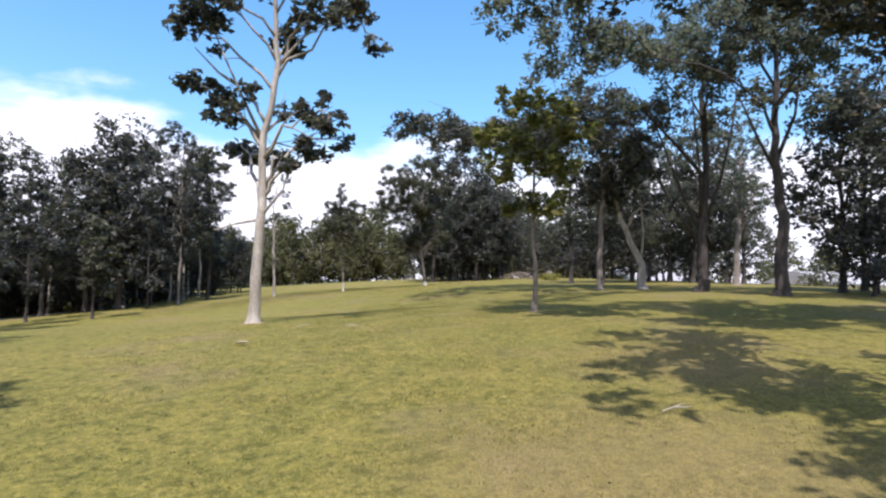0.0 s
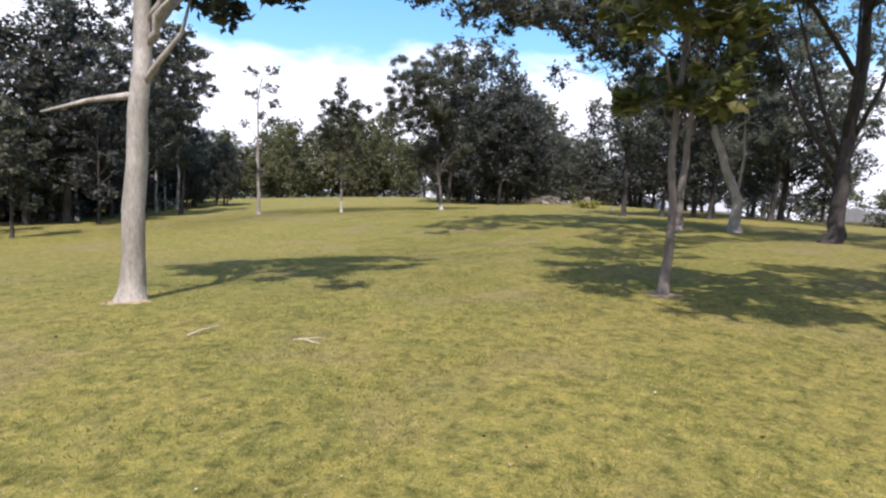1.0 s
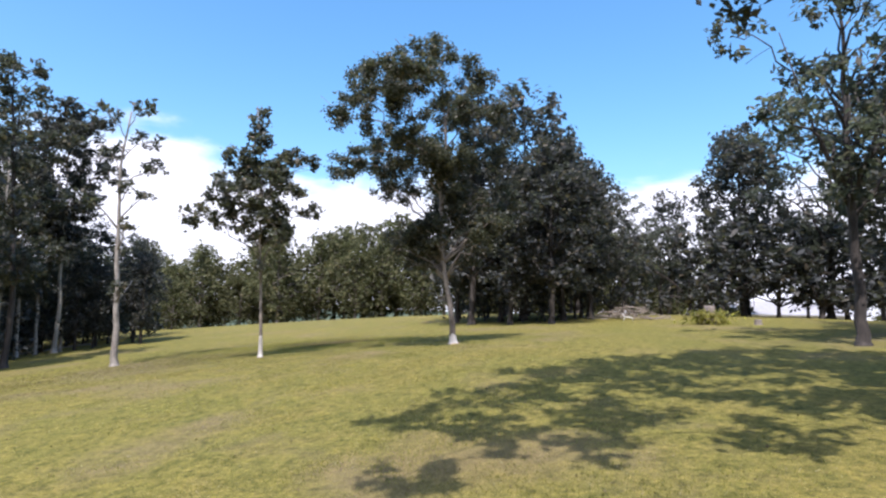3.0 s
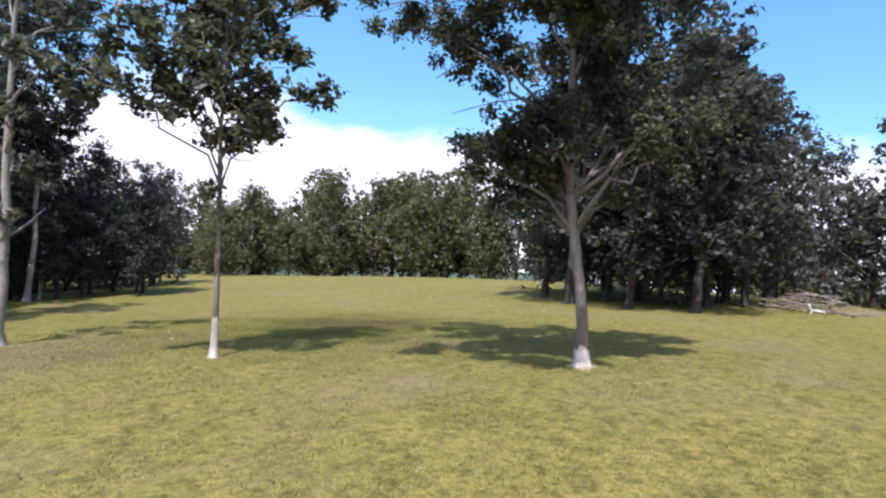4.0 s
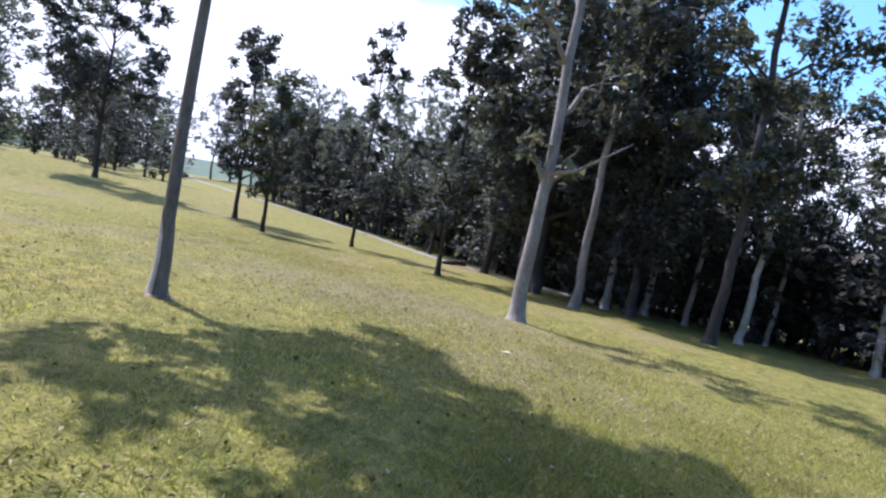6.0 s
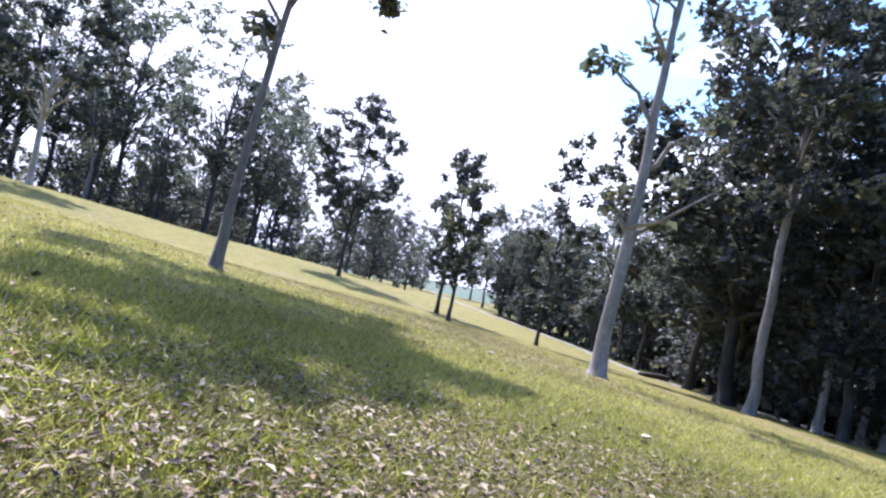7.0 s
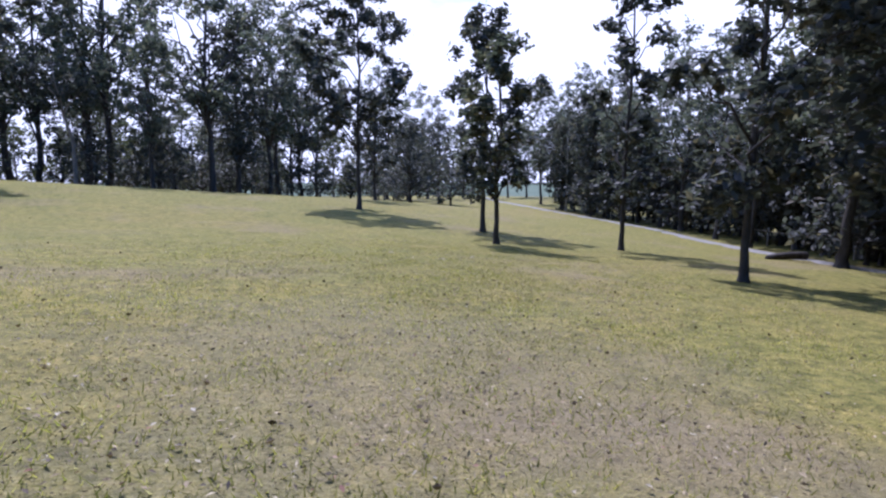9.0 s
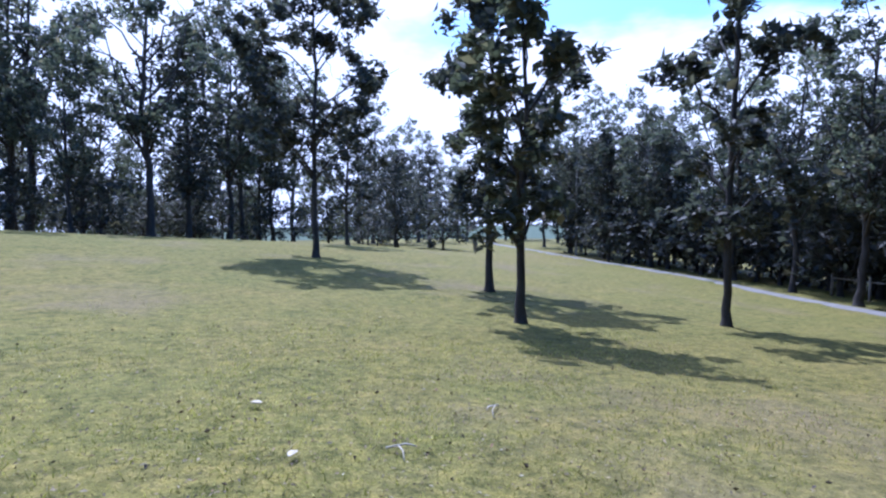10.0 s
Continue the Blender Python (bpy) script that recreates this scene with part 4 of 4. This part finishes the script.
# ---- grass and fallen leaves ----
def leaf_litter_material():
    m, nt, b = material("dry_leaf", 0.75)
    geo = nt.nodes.new("ShaderNodeNewGeometry")
    r = ramp_node(nt, geo.outputs["Random Per Island"], [(0.0, (0.035, 0.024, 0.018)), (0.28, (0.090, 0.060, 0.030)), (0.5, (0.20, 0.145, 0.068)), (0.72, (0.28, 0.212, 0.108)), (0.9, (0.38, 0.325, 0.20)), (0.985, (0.20, 0.09, 0.05))])
    n = noise_node(nt, 40.0, 3, 0.6, coords(nt))
    g = ramp_node(nt, n.outputs["Fac"], [(0.3, (0.75, 0.75, 0.75)), (0.7, (1.15, 1.15, 1.15))])
    nt.links.new(mix_node(nt, 1.0, r.outputs[0], g.outputs[0], "MULTIPLY"), b.inputs["Base Color"])
    return m


def grass_material():
    m = leaf_material("grass_blade", (0.150, 0.160, 0.040), (0.370, 0.330, 0.100), 0.60, (0.46, 0.40, 0.26), 0.2)
    return m


M_GRASS, M_LITTER = grass_material(), leaf_litter_material()
M_CRUMB = leaf_material("curled_leaf", (0.028, 0.020, 0.013), (0.170, 0.125, 0.072), 0.2, (0.54, 0.48, 0.36), 0.2)
M_GRASS_FRESH = leaf_material("fresh_grass_blade", (0.10, 0.135, 0.018), (0.36, 0.37, 0.050), 0.5, (0.42, 0.38, 0.12), 0.3)


def corridor(n, half, rng):
    """Random spots on the lawn along the flight."""
    way = np.array([(0.5, 2.0), (-1.0, 12.0), (-0.5, 20.0), (-1.8, 32.0), (-4.5, 44.0), (-7.2, 52.4), (-9.2, 50.4), (-13.0, 44.6), (-16.0, 39.0), (-18.5, 34.0)])
    seg = np.linalg.norm(np.diff(way, axis=0), axis=1)
    t = rng.uniform(0, seg.sum(), n)
    cs = np.concatenate([[0], np.cumsum(seg)])
    x, y = np.interp(t, cs, way[:, 0]), np.interp(t, cs, way[:, 1])
    return x + rng.normal(0, half, n), y + rng.normal(0, half, n)


def blades(name, x, y, h, w, rng, mat=None):
    n = len(x)
    z = gz(x, y)
    a = rng.uniform(0, 2 * np.pi, n)
    ln = rng.normal(0, 1.0, (n, 2)) * h[:, None]
    V = np.empty((n, 3, 3))
    sx, sy = np.cos(a) * w / 2, np.sin(a) * w / 2
    V[:, 0], V[:, 1] = np.stack([x - sx, y - sy, z - 0.01], -1), np.stack([x + sx, y + sy, z - 0.01], -1)
    V[:, 2] = np.stack([x + ln[:, 0], y + ln[:, 1], z + h], -1)
    ob = fast_mesh(name, V.reshape(-1, 3), np.arange(n * 3).reshape(-1, 3), mat or M_GRASS, None)
    return tagged(ob, "short green and straw-coloured grass blades", "grass", kind="stuff")


def build_grass():
    rng = np.random.default_rng(9)
    x, y = corridor(330000, 3.0, rng)
    blades("grass", x, y, rng.uniform(0.012, 0.038, len(x)), rng.uniform(0.006, 0.013, len(x)), rng)
    # long tufts where the flight comes down low
    x = -8.6 + rng.normal(0, 2.4, 100000)
    y = 51.0 + rng.normal(0, 2.0, 100000)
    blades("grass", x, y, rng.uniform(0.02, 0.07, len(x)), rng.uniform(0.004, 0.010, len(x)), rng)
    x, y = -8.1 + rng.normal(0, 1.1, 90000), 51.4 + rng.normal(0, 1.0, 90000)
    blades("grass", x, y, rng.uniform(0.010, 0.035, len(x)), rng.uniform(0.003, 0.008, len(x)), rng)
    x, y = -7.9 + rng.normal(0, 1.3, 42000), 51.6 + rng.normal(0, 1.1, 42000)
    keep = np.sin(x * 5.1 + 1.3 * np.sin(y * 3.7)) + np.sin(y * 6.3 + x * 1.9) > -0.35
    x, y = x[keep], y[keep]
    blades("grass", x, y, rng.uniform(0.014, 0.045, len(x)), rng.uniform(0.006, 0.014, len(x)), rng, M_GRASS_FRESH)
    x1, y1 = corridor(24000, 3.6, rng)
    x2, y2 = -7.7 + rng.normal(0, 1.0, 40000), 51.9 + rng.normal(0, 0.8, 40000)
    k = rng.uniform(0, 1, 34000)
    x3, y3 = -8.2 - 9.5 * k + rng.normal(0, 2.2, 34000), 51.0 - 15.0 * k + rng.normal(0, 2.2, 34000)
    k4 = rng.integers(0, 3, 12000)
    spot = np.array(THATCH[:3])[k4]
    x4, y4 = spot[:, 0] + rng.normal(0, 0.8, 12000) * spot[:, 2], spot[:, 1] + rng.normal(0, 0.8, 12000) * spot[:, 2]
    x, y = np.concatenate([x1, x2, x3, x4]), np.concatenate([y1, y2, y3, y4])
    c = np.stack([x, y, gz(x, y) + rng.uniform(0.012, 0.04, len(x))], -1)
    n = len(x)
    d = rng.normal(0, 1, (n, 3)) * np.array([1, 1, 0.25])
    d /= np.linalg.norm(d, axis=1, keepdims=True)
    side = np.cross(d, rng.normal(0, 0.3, (n, 3)) + np.array([0, 0, 1]))
    side /= np.linalg.norm(side, axis=1, keepdims=True)
    L = 0.008 + 0.032 * rng.uniform(0, 1, (n, 1)) ** 2.2
    W = L * (0.16 + 0.42 * rng.uniform(0, 1, (n, 1)) ** 1.6)
    V = np.empty((n, 4, 3))
    V[:, 0], V[:, 2] = c - d * L / 2, c + d * L / 2
    V[:, 1], V[:, 3] = c + side * W / 2 + [0, 0, 0.004], c - side * W / 2 + [0, 0, 0.004]
    b = np.arange(n)[:, None] * 4
    F = np.concatenate([b + [0, 1, 2], b + [0, 2, 3]])
    ob = fast_mesh("fallen_leaves", V.reshape(-1, 3), F, M_LITTER, None)
    tagged(ob, "dry brown and tan leaves fallen on the lawn", "leaves", kind="stuff")
    # curled leaves and crumbs, mostly dark, that stand up out of the grass
    x5, y5 = corridor(7000, 4.4, rng)
    k = rng.uniform(0, 1, 5500)
    x6, y6 = -8.2 - 9.5 * k + rng.normal(0, 2.6, 5500), 51.0 - 15.0 * k + rng.normal(0, 2.6, 5500)
    x, y = np.concatenate([x5, x6]), np.concatenate([y5, y6])
    n = len(x)
    a, L = rng.uniform(0, 6.28, n), 0.009 + 0.034 * rng.uniform(0, 1, n) ** 3.5
    W, up = L * rng.uniform(0.35, 0.8, n), L * rng.uniform(0.15, 0.7, n)
    z = gz(x, y) + rng.uniform(0.004, 0.022, n)
    ca, sa = np.cos(a), np.sin(a)
    V = np.empty((n, 6, 3))
    for j, (u, w, h) in enumerate([(-0.5, 0.0, 0.7), (0.0, -0.5, 1.0), (0.0, 0.5, 0.8), (0.5, 0.0, 0.4), (-0.1, 0.0, 0.0), (0.15, 0.0, 0.05)]):
        V[:, j] = np.stack([x + u * L * ca - w * W * sa, y + u * L * sa + w * W * ca, z + h * up], -1)
    b = np.arange(n)[:, None] * 6
    F = np.concatenate([b + f for f in ([0, 1, 4], [0, 4, 2], [1, 5, 4], [4, 5, 2], [1, 3, 5], [5, 3, 2])])
    ob = fast_mesh("fallen_leaves", V.reshape(-1, 3), F, M_CRUMB, None)
    tagged(ob, "curled dark brown leaves scattered over the lawn", "leaves", kind="stuff")


build_grass()


# ---- the path along the wood and what lies about ----
M_CONCRETE = plain("concrete", (0.19, 0.18, 0.165), 0.9, 0, 0.2, 3.0)
M_WHITE = plain("white_wall", (0.60, 0.60, 0.58), 0.7, 0, 0.05, 1.0)
M_ROOF = plain("grey_roof", (0.34, 0.33, 0.33), 0.6, 0, 0.15, 1.5)
M_GLASS = plain("dark_window", (0.05, 0.06, 0.07), 0.15, 0, 0.1, 2.0)
M_SOIL = plain("orange_soil", (0.255, 0.185, 0.105), 0.95, 0, 0.4, 9.0)
M_TWIG = plain("dead_wood", (0.26, 0.22, 0.18), 0.9, 0, 0.35, 8.0)
M_STICK = plain("bleached_stick", (0.46, 0.41, 0.32), 0.85, 0, 0.2, 20.0)
M_RED = plain("red_leaf", (0.20, 0.050, 0.030), 0.6, 0, 0.4, 60.0)
M_TAN = plain("pale_leaf", (0.44, 0.38, 0.27), 0.7, 0, 0.25, 60.0)


def build_path():
    way = np.array([(-29.0, 66.0), (-29.0, 57.0), (-29.2, 51.5), (-29.9, 45.5), (-31.6, 39.5), (-34.4, 33.4), (-36.9, 28.5), (-40.2, 23.5), (-44.5, 12.0), (-49.5, 0.0), (-56.0, -16.0), (-66.0, -34.0)])
    cs = np.concatenate([[0], np.cumsum(np.linalg.norm(np.diff(way, axis=0), axis=1))])
    t = np.arange(0, cs[-1], 0.8)
    P = np.stack([np.interp(t, cs, way[:, k]) for k in (0, 1)], 1)
    for _ in range(3):
        P[1:-1] = (P[:-2] + 2 * P[1:-1] + P[2:]) / 4
    d = np.gradient(P, axis=0)
    nrm = np.stack([-d[:, 1], d[:, 0]], 1) / np.linalg.norm(d, axis=1, keepdims=True)
    V, F = [], []
    for i, (p, q) in enumerate(zip(P, nrm)):
        for o, up in ((-0.45, -0.1), (-0.45, 0.015), (0.45, 0.015), (0.45, -0.1)):
            x, y = p + q * o
            V.append((float(x), float(y), float(gz(p[0], p[1])) + up))
        if i:
            a, b = 4 * (i - 1), 4 * i
            F += [(a + k, a + k + 1, b + k + 1, b + k) for k in range(3)]
    ob = mesh_object("path", V, F, M_CONCRETE, smooth=False)
    tagged(ob, "narrow pale concrete path along the wood", "path", kind="structure")


build_path()


def box(x0, x1, y0, y1, z0, z1):
    V = np.array([(x, y, z) for z in (z0, z1) for x, y in ((x0, y0), (x1, y0), (x1, y1), (x0, y1))], float)
    return V, [(3, 2, 1, 0), (4, 5, 6, 7), (0, 1, 5, 4), (1, 2, 6, 5), (2, 3, 7, 6), (3, 0, 4, 7)]


def house(x, y, turn, w, d, h, z):
    root = new("house")
    root.location, root.rotation_euler = (x, y, z), (0, 0, radians(turn))
    tagged(root, "low white house with a shallow grey roof among trees", "house", "houses on the far slope")
    mesh_object("wall", *box(-w / 2, w / 2, -d / 2, d / 2, -2.5, h), M_WHITE, root, smooth=False)
    e = 0.6
    V = [(-w / 2 - e, -d / 2 - e, h), (w / 2 + e, -d / 2 - e, h), (w / 2 + e, d / 2 + e, h), (-w / 2 - e, d / 2 + e, h), (-w / 2 - e, 0, h + d * 0.2), (w / 2 + e, 0, h + d * 0.2),
         (-w / 2 - e, -d / 2 - e, h - 0.15), (w / 2 + e, -d / 2 - e, h - 0.15), (w / 2 + e, d / 2 + e, h - 0.15), (-w / 2 - e, d / 2 + e, h - 0.15)]
    mesh_object("roof", V, [(0, 1, 5, 4), (2, 3, 4, 5), (0, 4, 3), (1, 2, 5), (0, 6, 7, 1), (1, 7, 8, 2), (2, 8, 9, 3), (3, 9, 6, 0), (9, 8, 7, 6)], M_ROOF, root, smooth=False)
    for i in range(3):
        cx = -w / 2 + w * (i + 0.5) / 3
        mesh_object("window", *box(cx - 0.7, cx + 0.7, -d / 2 - 0.04, -d / 2 + 0.02, 0.9, 2.1), M_GLASS, root, smooth=False)
    return root


house(52.0, 78.0, 20, 12, 8, 3.0, float(gz(52, 78)) + 0.3)
house(37.0, 104.0, 10, 14, 8, 3.2, float(gz(37, 104)) - 0.8)
house(70.0, 96.0, 30, 12, 8, 3.0, float(gz(70, 96)) + 0.5)
for x, y, k in [(46, 70, 0.62), (49, 84, 0.8), (58, 86, 0.8), (63, 74, 0.6), (44, 92, 0.8), (76, 110, 0.9), (66, 118, 1.0), (84, 96, 0.9), (90, 120, 1.0)]:
    plant("far", x, y, k)


def sticks(name, spots, mat, label, rng, r=0.008, category="stick"):
    for x, y, ln, a in spots:
        z = float(gz(x, y)) + r + 0.015
        dx, dy = math.cos(a) * ln / 2, math.sin(a) * ln / 2
        P = np.array([(-dx, -dy, 0), (-dx * 0.3, -dy * 0.3 + 0.02, 0.02), (dx * 0.4, dy * 0.4 - 0.015, 0.015), (dx, dy, 0.005)])
        V, F = tube(P, [r, r * 0.95, r * 0.8, r * 0.45], 6)
        fk = np.array([(-dx * 0.3, -dy * 0.3 + 0.02, 0.02), (dx * 0.2 + 0.06, dy * 0.2 + 0.1, 0.03), (dx * 0.3 + 0.1, dy * 0.3 + 0.18, 0.01)])
        V, F = merge([(V, F), tube(fk, [r * 0.6, r * 0.5, r * 0.3], 5)])
        ob = mesh_object(name, V, F, mat)
        ob.location = (x, y, z)
        tagged(ob, label, category, "sticks on the lawn")


rngs = np.random.default_rng(21)
sticks("stick", [(2.65, 6.56, 0.5, 0.5), (-16.46, 38.22, 0.18, 2.7), (-3.7, 14.6, 0.55, 1.2), (-2.4, 14.2, 0.35, -0.3), (-17.48, 37.69, 0.16, 0.4)], M_STICK, "bleached fallen stick on the grass", rngs)


def fallen_leaf(x, y, ln, wd, a, mat, label, lift=0.02, curl=0.3):
    n = 7
    V, F = [], []
    for i in range(n):
        f = i / (n - 1)
        w = wd * math.sin(math.pi * (0.06 + 0.9 * f)) ** 0.8
        px, pz = (f - 0.5) * ln, curl * ln * (f - 0.35) ** 2
        V += [(px, -w / 2, pz + w * 0.35), (px, 0, pz), (px, w / 2, pz + w * 0.35)]
        if i:
            k = 3 * (i - 1)
            F += [(k, k + 1, k + 4, k + 3), (k + 1, k + 2, k + 5, k + 4)]
    ob = mesh_object("fallen_leaf", V, F, mat)
    so = ob.modifiers.new("thickness", "SOLIDIFY")
    so.thickness = 0.0012
    ob.location, ob.rotation_euler = (x, y, float(gz(x, y)) + lift), (0, 0, a)
    return tagged(ob, label, "leaf", "big leaves on the lawn")


fallen_leaf(-7.94, 51.89, 0.06, 0.03, 1.2, M_RED, "curled dark red leaf among the grass", 0.012, 0.5)
fallen_leaf(-7.44, 52.0, 0.12, 0.03, 0.4, M_RED, "long orange-red leaf among the grass", 0.015)
fallen_leaf(-9.68, 50.88, 0.13, 0.05, 0.2, M_TAN, "large pale dry leaf on the grass", 0.03)
fallen_leaf(-15.85, 38.14, 0.10, 0.05, 0.9, M_TAN, "large pale dry leaf on the grass", 0.03)
fallen_leaf(-15.89, 37.07, 0.10, 0.05, 2.2, M_TAN, "large pale dry leaf on the grass", 0.03)
fallen_leaf(-4.22, 11.66, 0.30, 0.13, 0.1, M_TAN, "large pale dry leaf on the grass", 0.03, 0.15)
fallen_leaf(-10.96, 48.01, 0.11, 0.05, 2.0, M_TAN, "large pale dry leaf on the grass", 0.03)


def soil_patch(x, y, r, seed):
    """A low worn mound of bare soil round a tree's foot."""
    rng = np.random.default_rng(seed)
    n = 28
    lob = 1 + 0.25 * np.sin(np.arange(n) * 2 * np.pi / n * 3 + rng.uniform(0, 6)) + rng.uniform(-0.15, 0.15, n)
    V, F = [(x, y, float(gz(x, y)) + 0.05)], []
    for ring, (f, up) in enumerate(((0.45, 0.035), (0.8, 0.012), (1.0, -0.02))):
        for k in range(n):
            a = 2 * math.pi * k / n
            px, py = x + math.cos(a) * r * f * lob[k], y + math.sin(a) * r * f * lob[k]
            V.append((float(px), float(py), float(gz(px, py)) + up + (rng.uniform(-0.006, 0.006) if ring < 2 else 0)))
    for k in range(n):
        j = (k + 1) % n
        F.append((0, 1 + k, 1 + j))
        for ring in (0, 1):
            a = 1 + ring * n
            F.append((a + k, a + n + k, a + n + j, a + j))
    tagged(mesh_object("soil_patch", V, F, M_SOIL), "bare orange-brown soil round a tree's foot", "soil", kind="structure")


soil_patch(-5.60, 16.30, 0.38, 1)
soil_patch(2.66, 17.53, 0.34, 2)
soil_patch(-8.47, 45.78, 0.13, 3)
soil_patch(-1.85, 45.6, 0.24, 4)


def stump(x, y, h, r, seed, shoots):
    rng = np.random.default_rng(seed)
    root = new("tree_stump")
    root.location = (x, y, float(gz(x, y)) - 0.03)
    tagged(root, "cut tree stump sprouting a skirt of leaves" if shoots else "low cut tree stump on the lawn", "stump")
    t = np.array([0, 0.08, 0.3, 0.6, 0.9, 1.0])
    V, F = tube(np.stack([t * 0, t * 0, t * h], 1), r * np.array([1.7, 1.35, 1.05, 1.0, 0.95, 0.85]), 14, 0.10, rng)
    mesh_object("trunk", V, F, M_BARK_GREY, root)
    if shoots:
        n = 420
        a = rng.uniform(0, 6.28, n)
        q = r * 1.1 + rng.gamma(2.0, 0.16, n)
        C = np.stack([np.cos(a) * q, np.sin(a) * q, rng.uniform(0.05, h * 0.7, n)], 1)
        V, F = leaf_mesh(C, rng.uniform(0.6, 1.3, n), 0.42, 0.10, rng, 0.5)
        fast_mesh("leaves", V, F, M_GRASS, root)


stump(9.6, 54.0, 0.9, 0.26, 5, True)
stump(11.4, 53.2, 0.28, 0.15, 6, False)


def brush_pile(x, y):
    rng = np.random.default_rng(8)
    root = new("brush_pile")
    root.location = (x, y, float(gz(x, y)))
    tagged(root, "grey heap of cut branches lying on the grass", "branches")
    for k in range(70):
        a, ln = rng.uniform(0, 6.28), rng.uniform(0.7, 2.0)
        c = np.array([rng.normal(0, 0.9), rng.normal(0, 0.6), rng.uniform(0.08, 0.8)])
        c[2] *= math.exp(-(c[0] ** 2 + c[1] ** 2) / 2.4)
        d = np.array([math.cos(a), math.sin(a), rng.uniform(-0.15, 0.25)]) * ln / 2
        P = np.array([c - d, c + rng.normal(0, 0.06, 3), c + d])
        P[:, 2] = np.maximum(P[:, 2], 0.02)
        mesh_object("branch", *tube(P, [0.026, 0.02, 0.008], 5), M_TWIG, root)


brush_pile(7.6, 60.5)
wb = tagged(new("branch"), "bleached white bent branch lying by the brush", "branch")
wb.location = (6.95, 58.6, float(gz(6.95, 58.6)))
wb.scale = (0.7, 0.7, 0.7)
mesh_object("stem", *tube([(-0.32, 0, 0.62), (-0.22, 0, 0.36), (-0.12, 0, 0.30), (0.15, 0, 0.30), (0.42, 0.02, 0.27), (0.50, 0.05, 0.02)], [0.035, 0.045, 0.05, 0.05, 0.045, 0.03], 7), M_WHITE, wb)
mesh_object("fork", *tube([(-0.14, 0, 0.30), (-0.22, 0.04, 0.14), (-0.26, 0.06, 0.0)], [0.04, 0.035, 0.025], 6), M_WHITE, wb)
fl = tagged(new("fallen_log"), "dark fallen log beside the path", "log")
fl.location = (-32.0, 36.2, float(gz(-32.0, 36.2)))
mesh_object("trunk", *tube([(-0.9, 0.2, 0.12), (-0.3, 0.0, 0.14), (0.4, -0.1, 0.13), (1.0, -0.1, 0.11)], [0.15, 0.14, 0.13, 0.10], 10, 0.06, rngs), M_BARK_DARK, fl)


def fence(spots):
    root = new("fence")
    tagged(root, "low post-and-rail fence at the edge of the wood", "fence")
    tops = []
    for x, y in spots:
        z = float(gz(x, y))
        V, F = tube([(x, y, z - 0.2), (x, y, z + 0.5), (x, y, z + 0.95)], [0.06, 0.055, 0.05], 8)
        mesh_object("post", V, F, M_TWIG, root)
        tops.append((x, y, z))
    for (ax, ay, az), (bx, by, bz) in zip(tops, tops[1:]):
        mesh_object("rail", *tube([(ax, ay, az + 0.75), (bx, by, bz + 0.75)], [0.03, 0.03], 6), M_TWIG, root)


fence([(-37.4 - 0.9 * k, 36.0 - 1.75 * k) for k in range(5)])
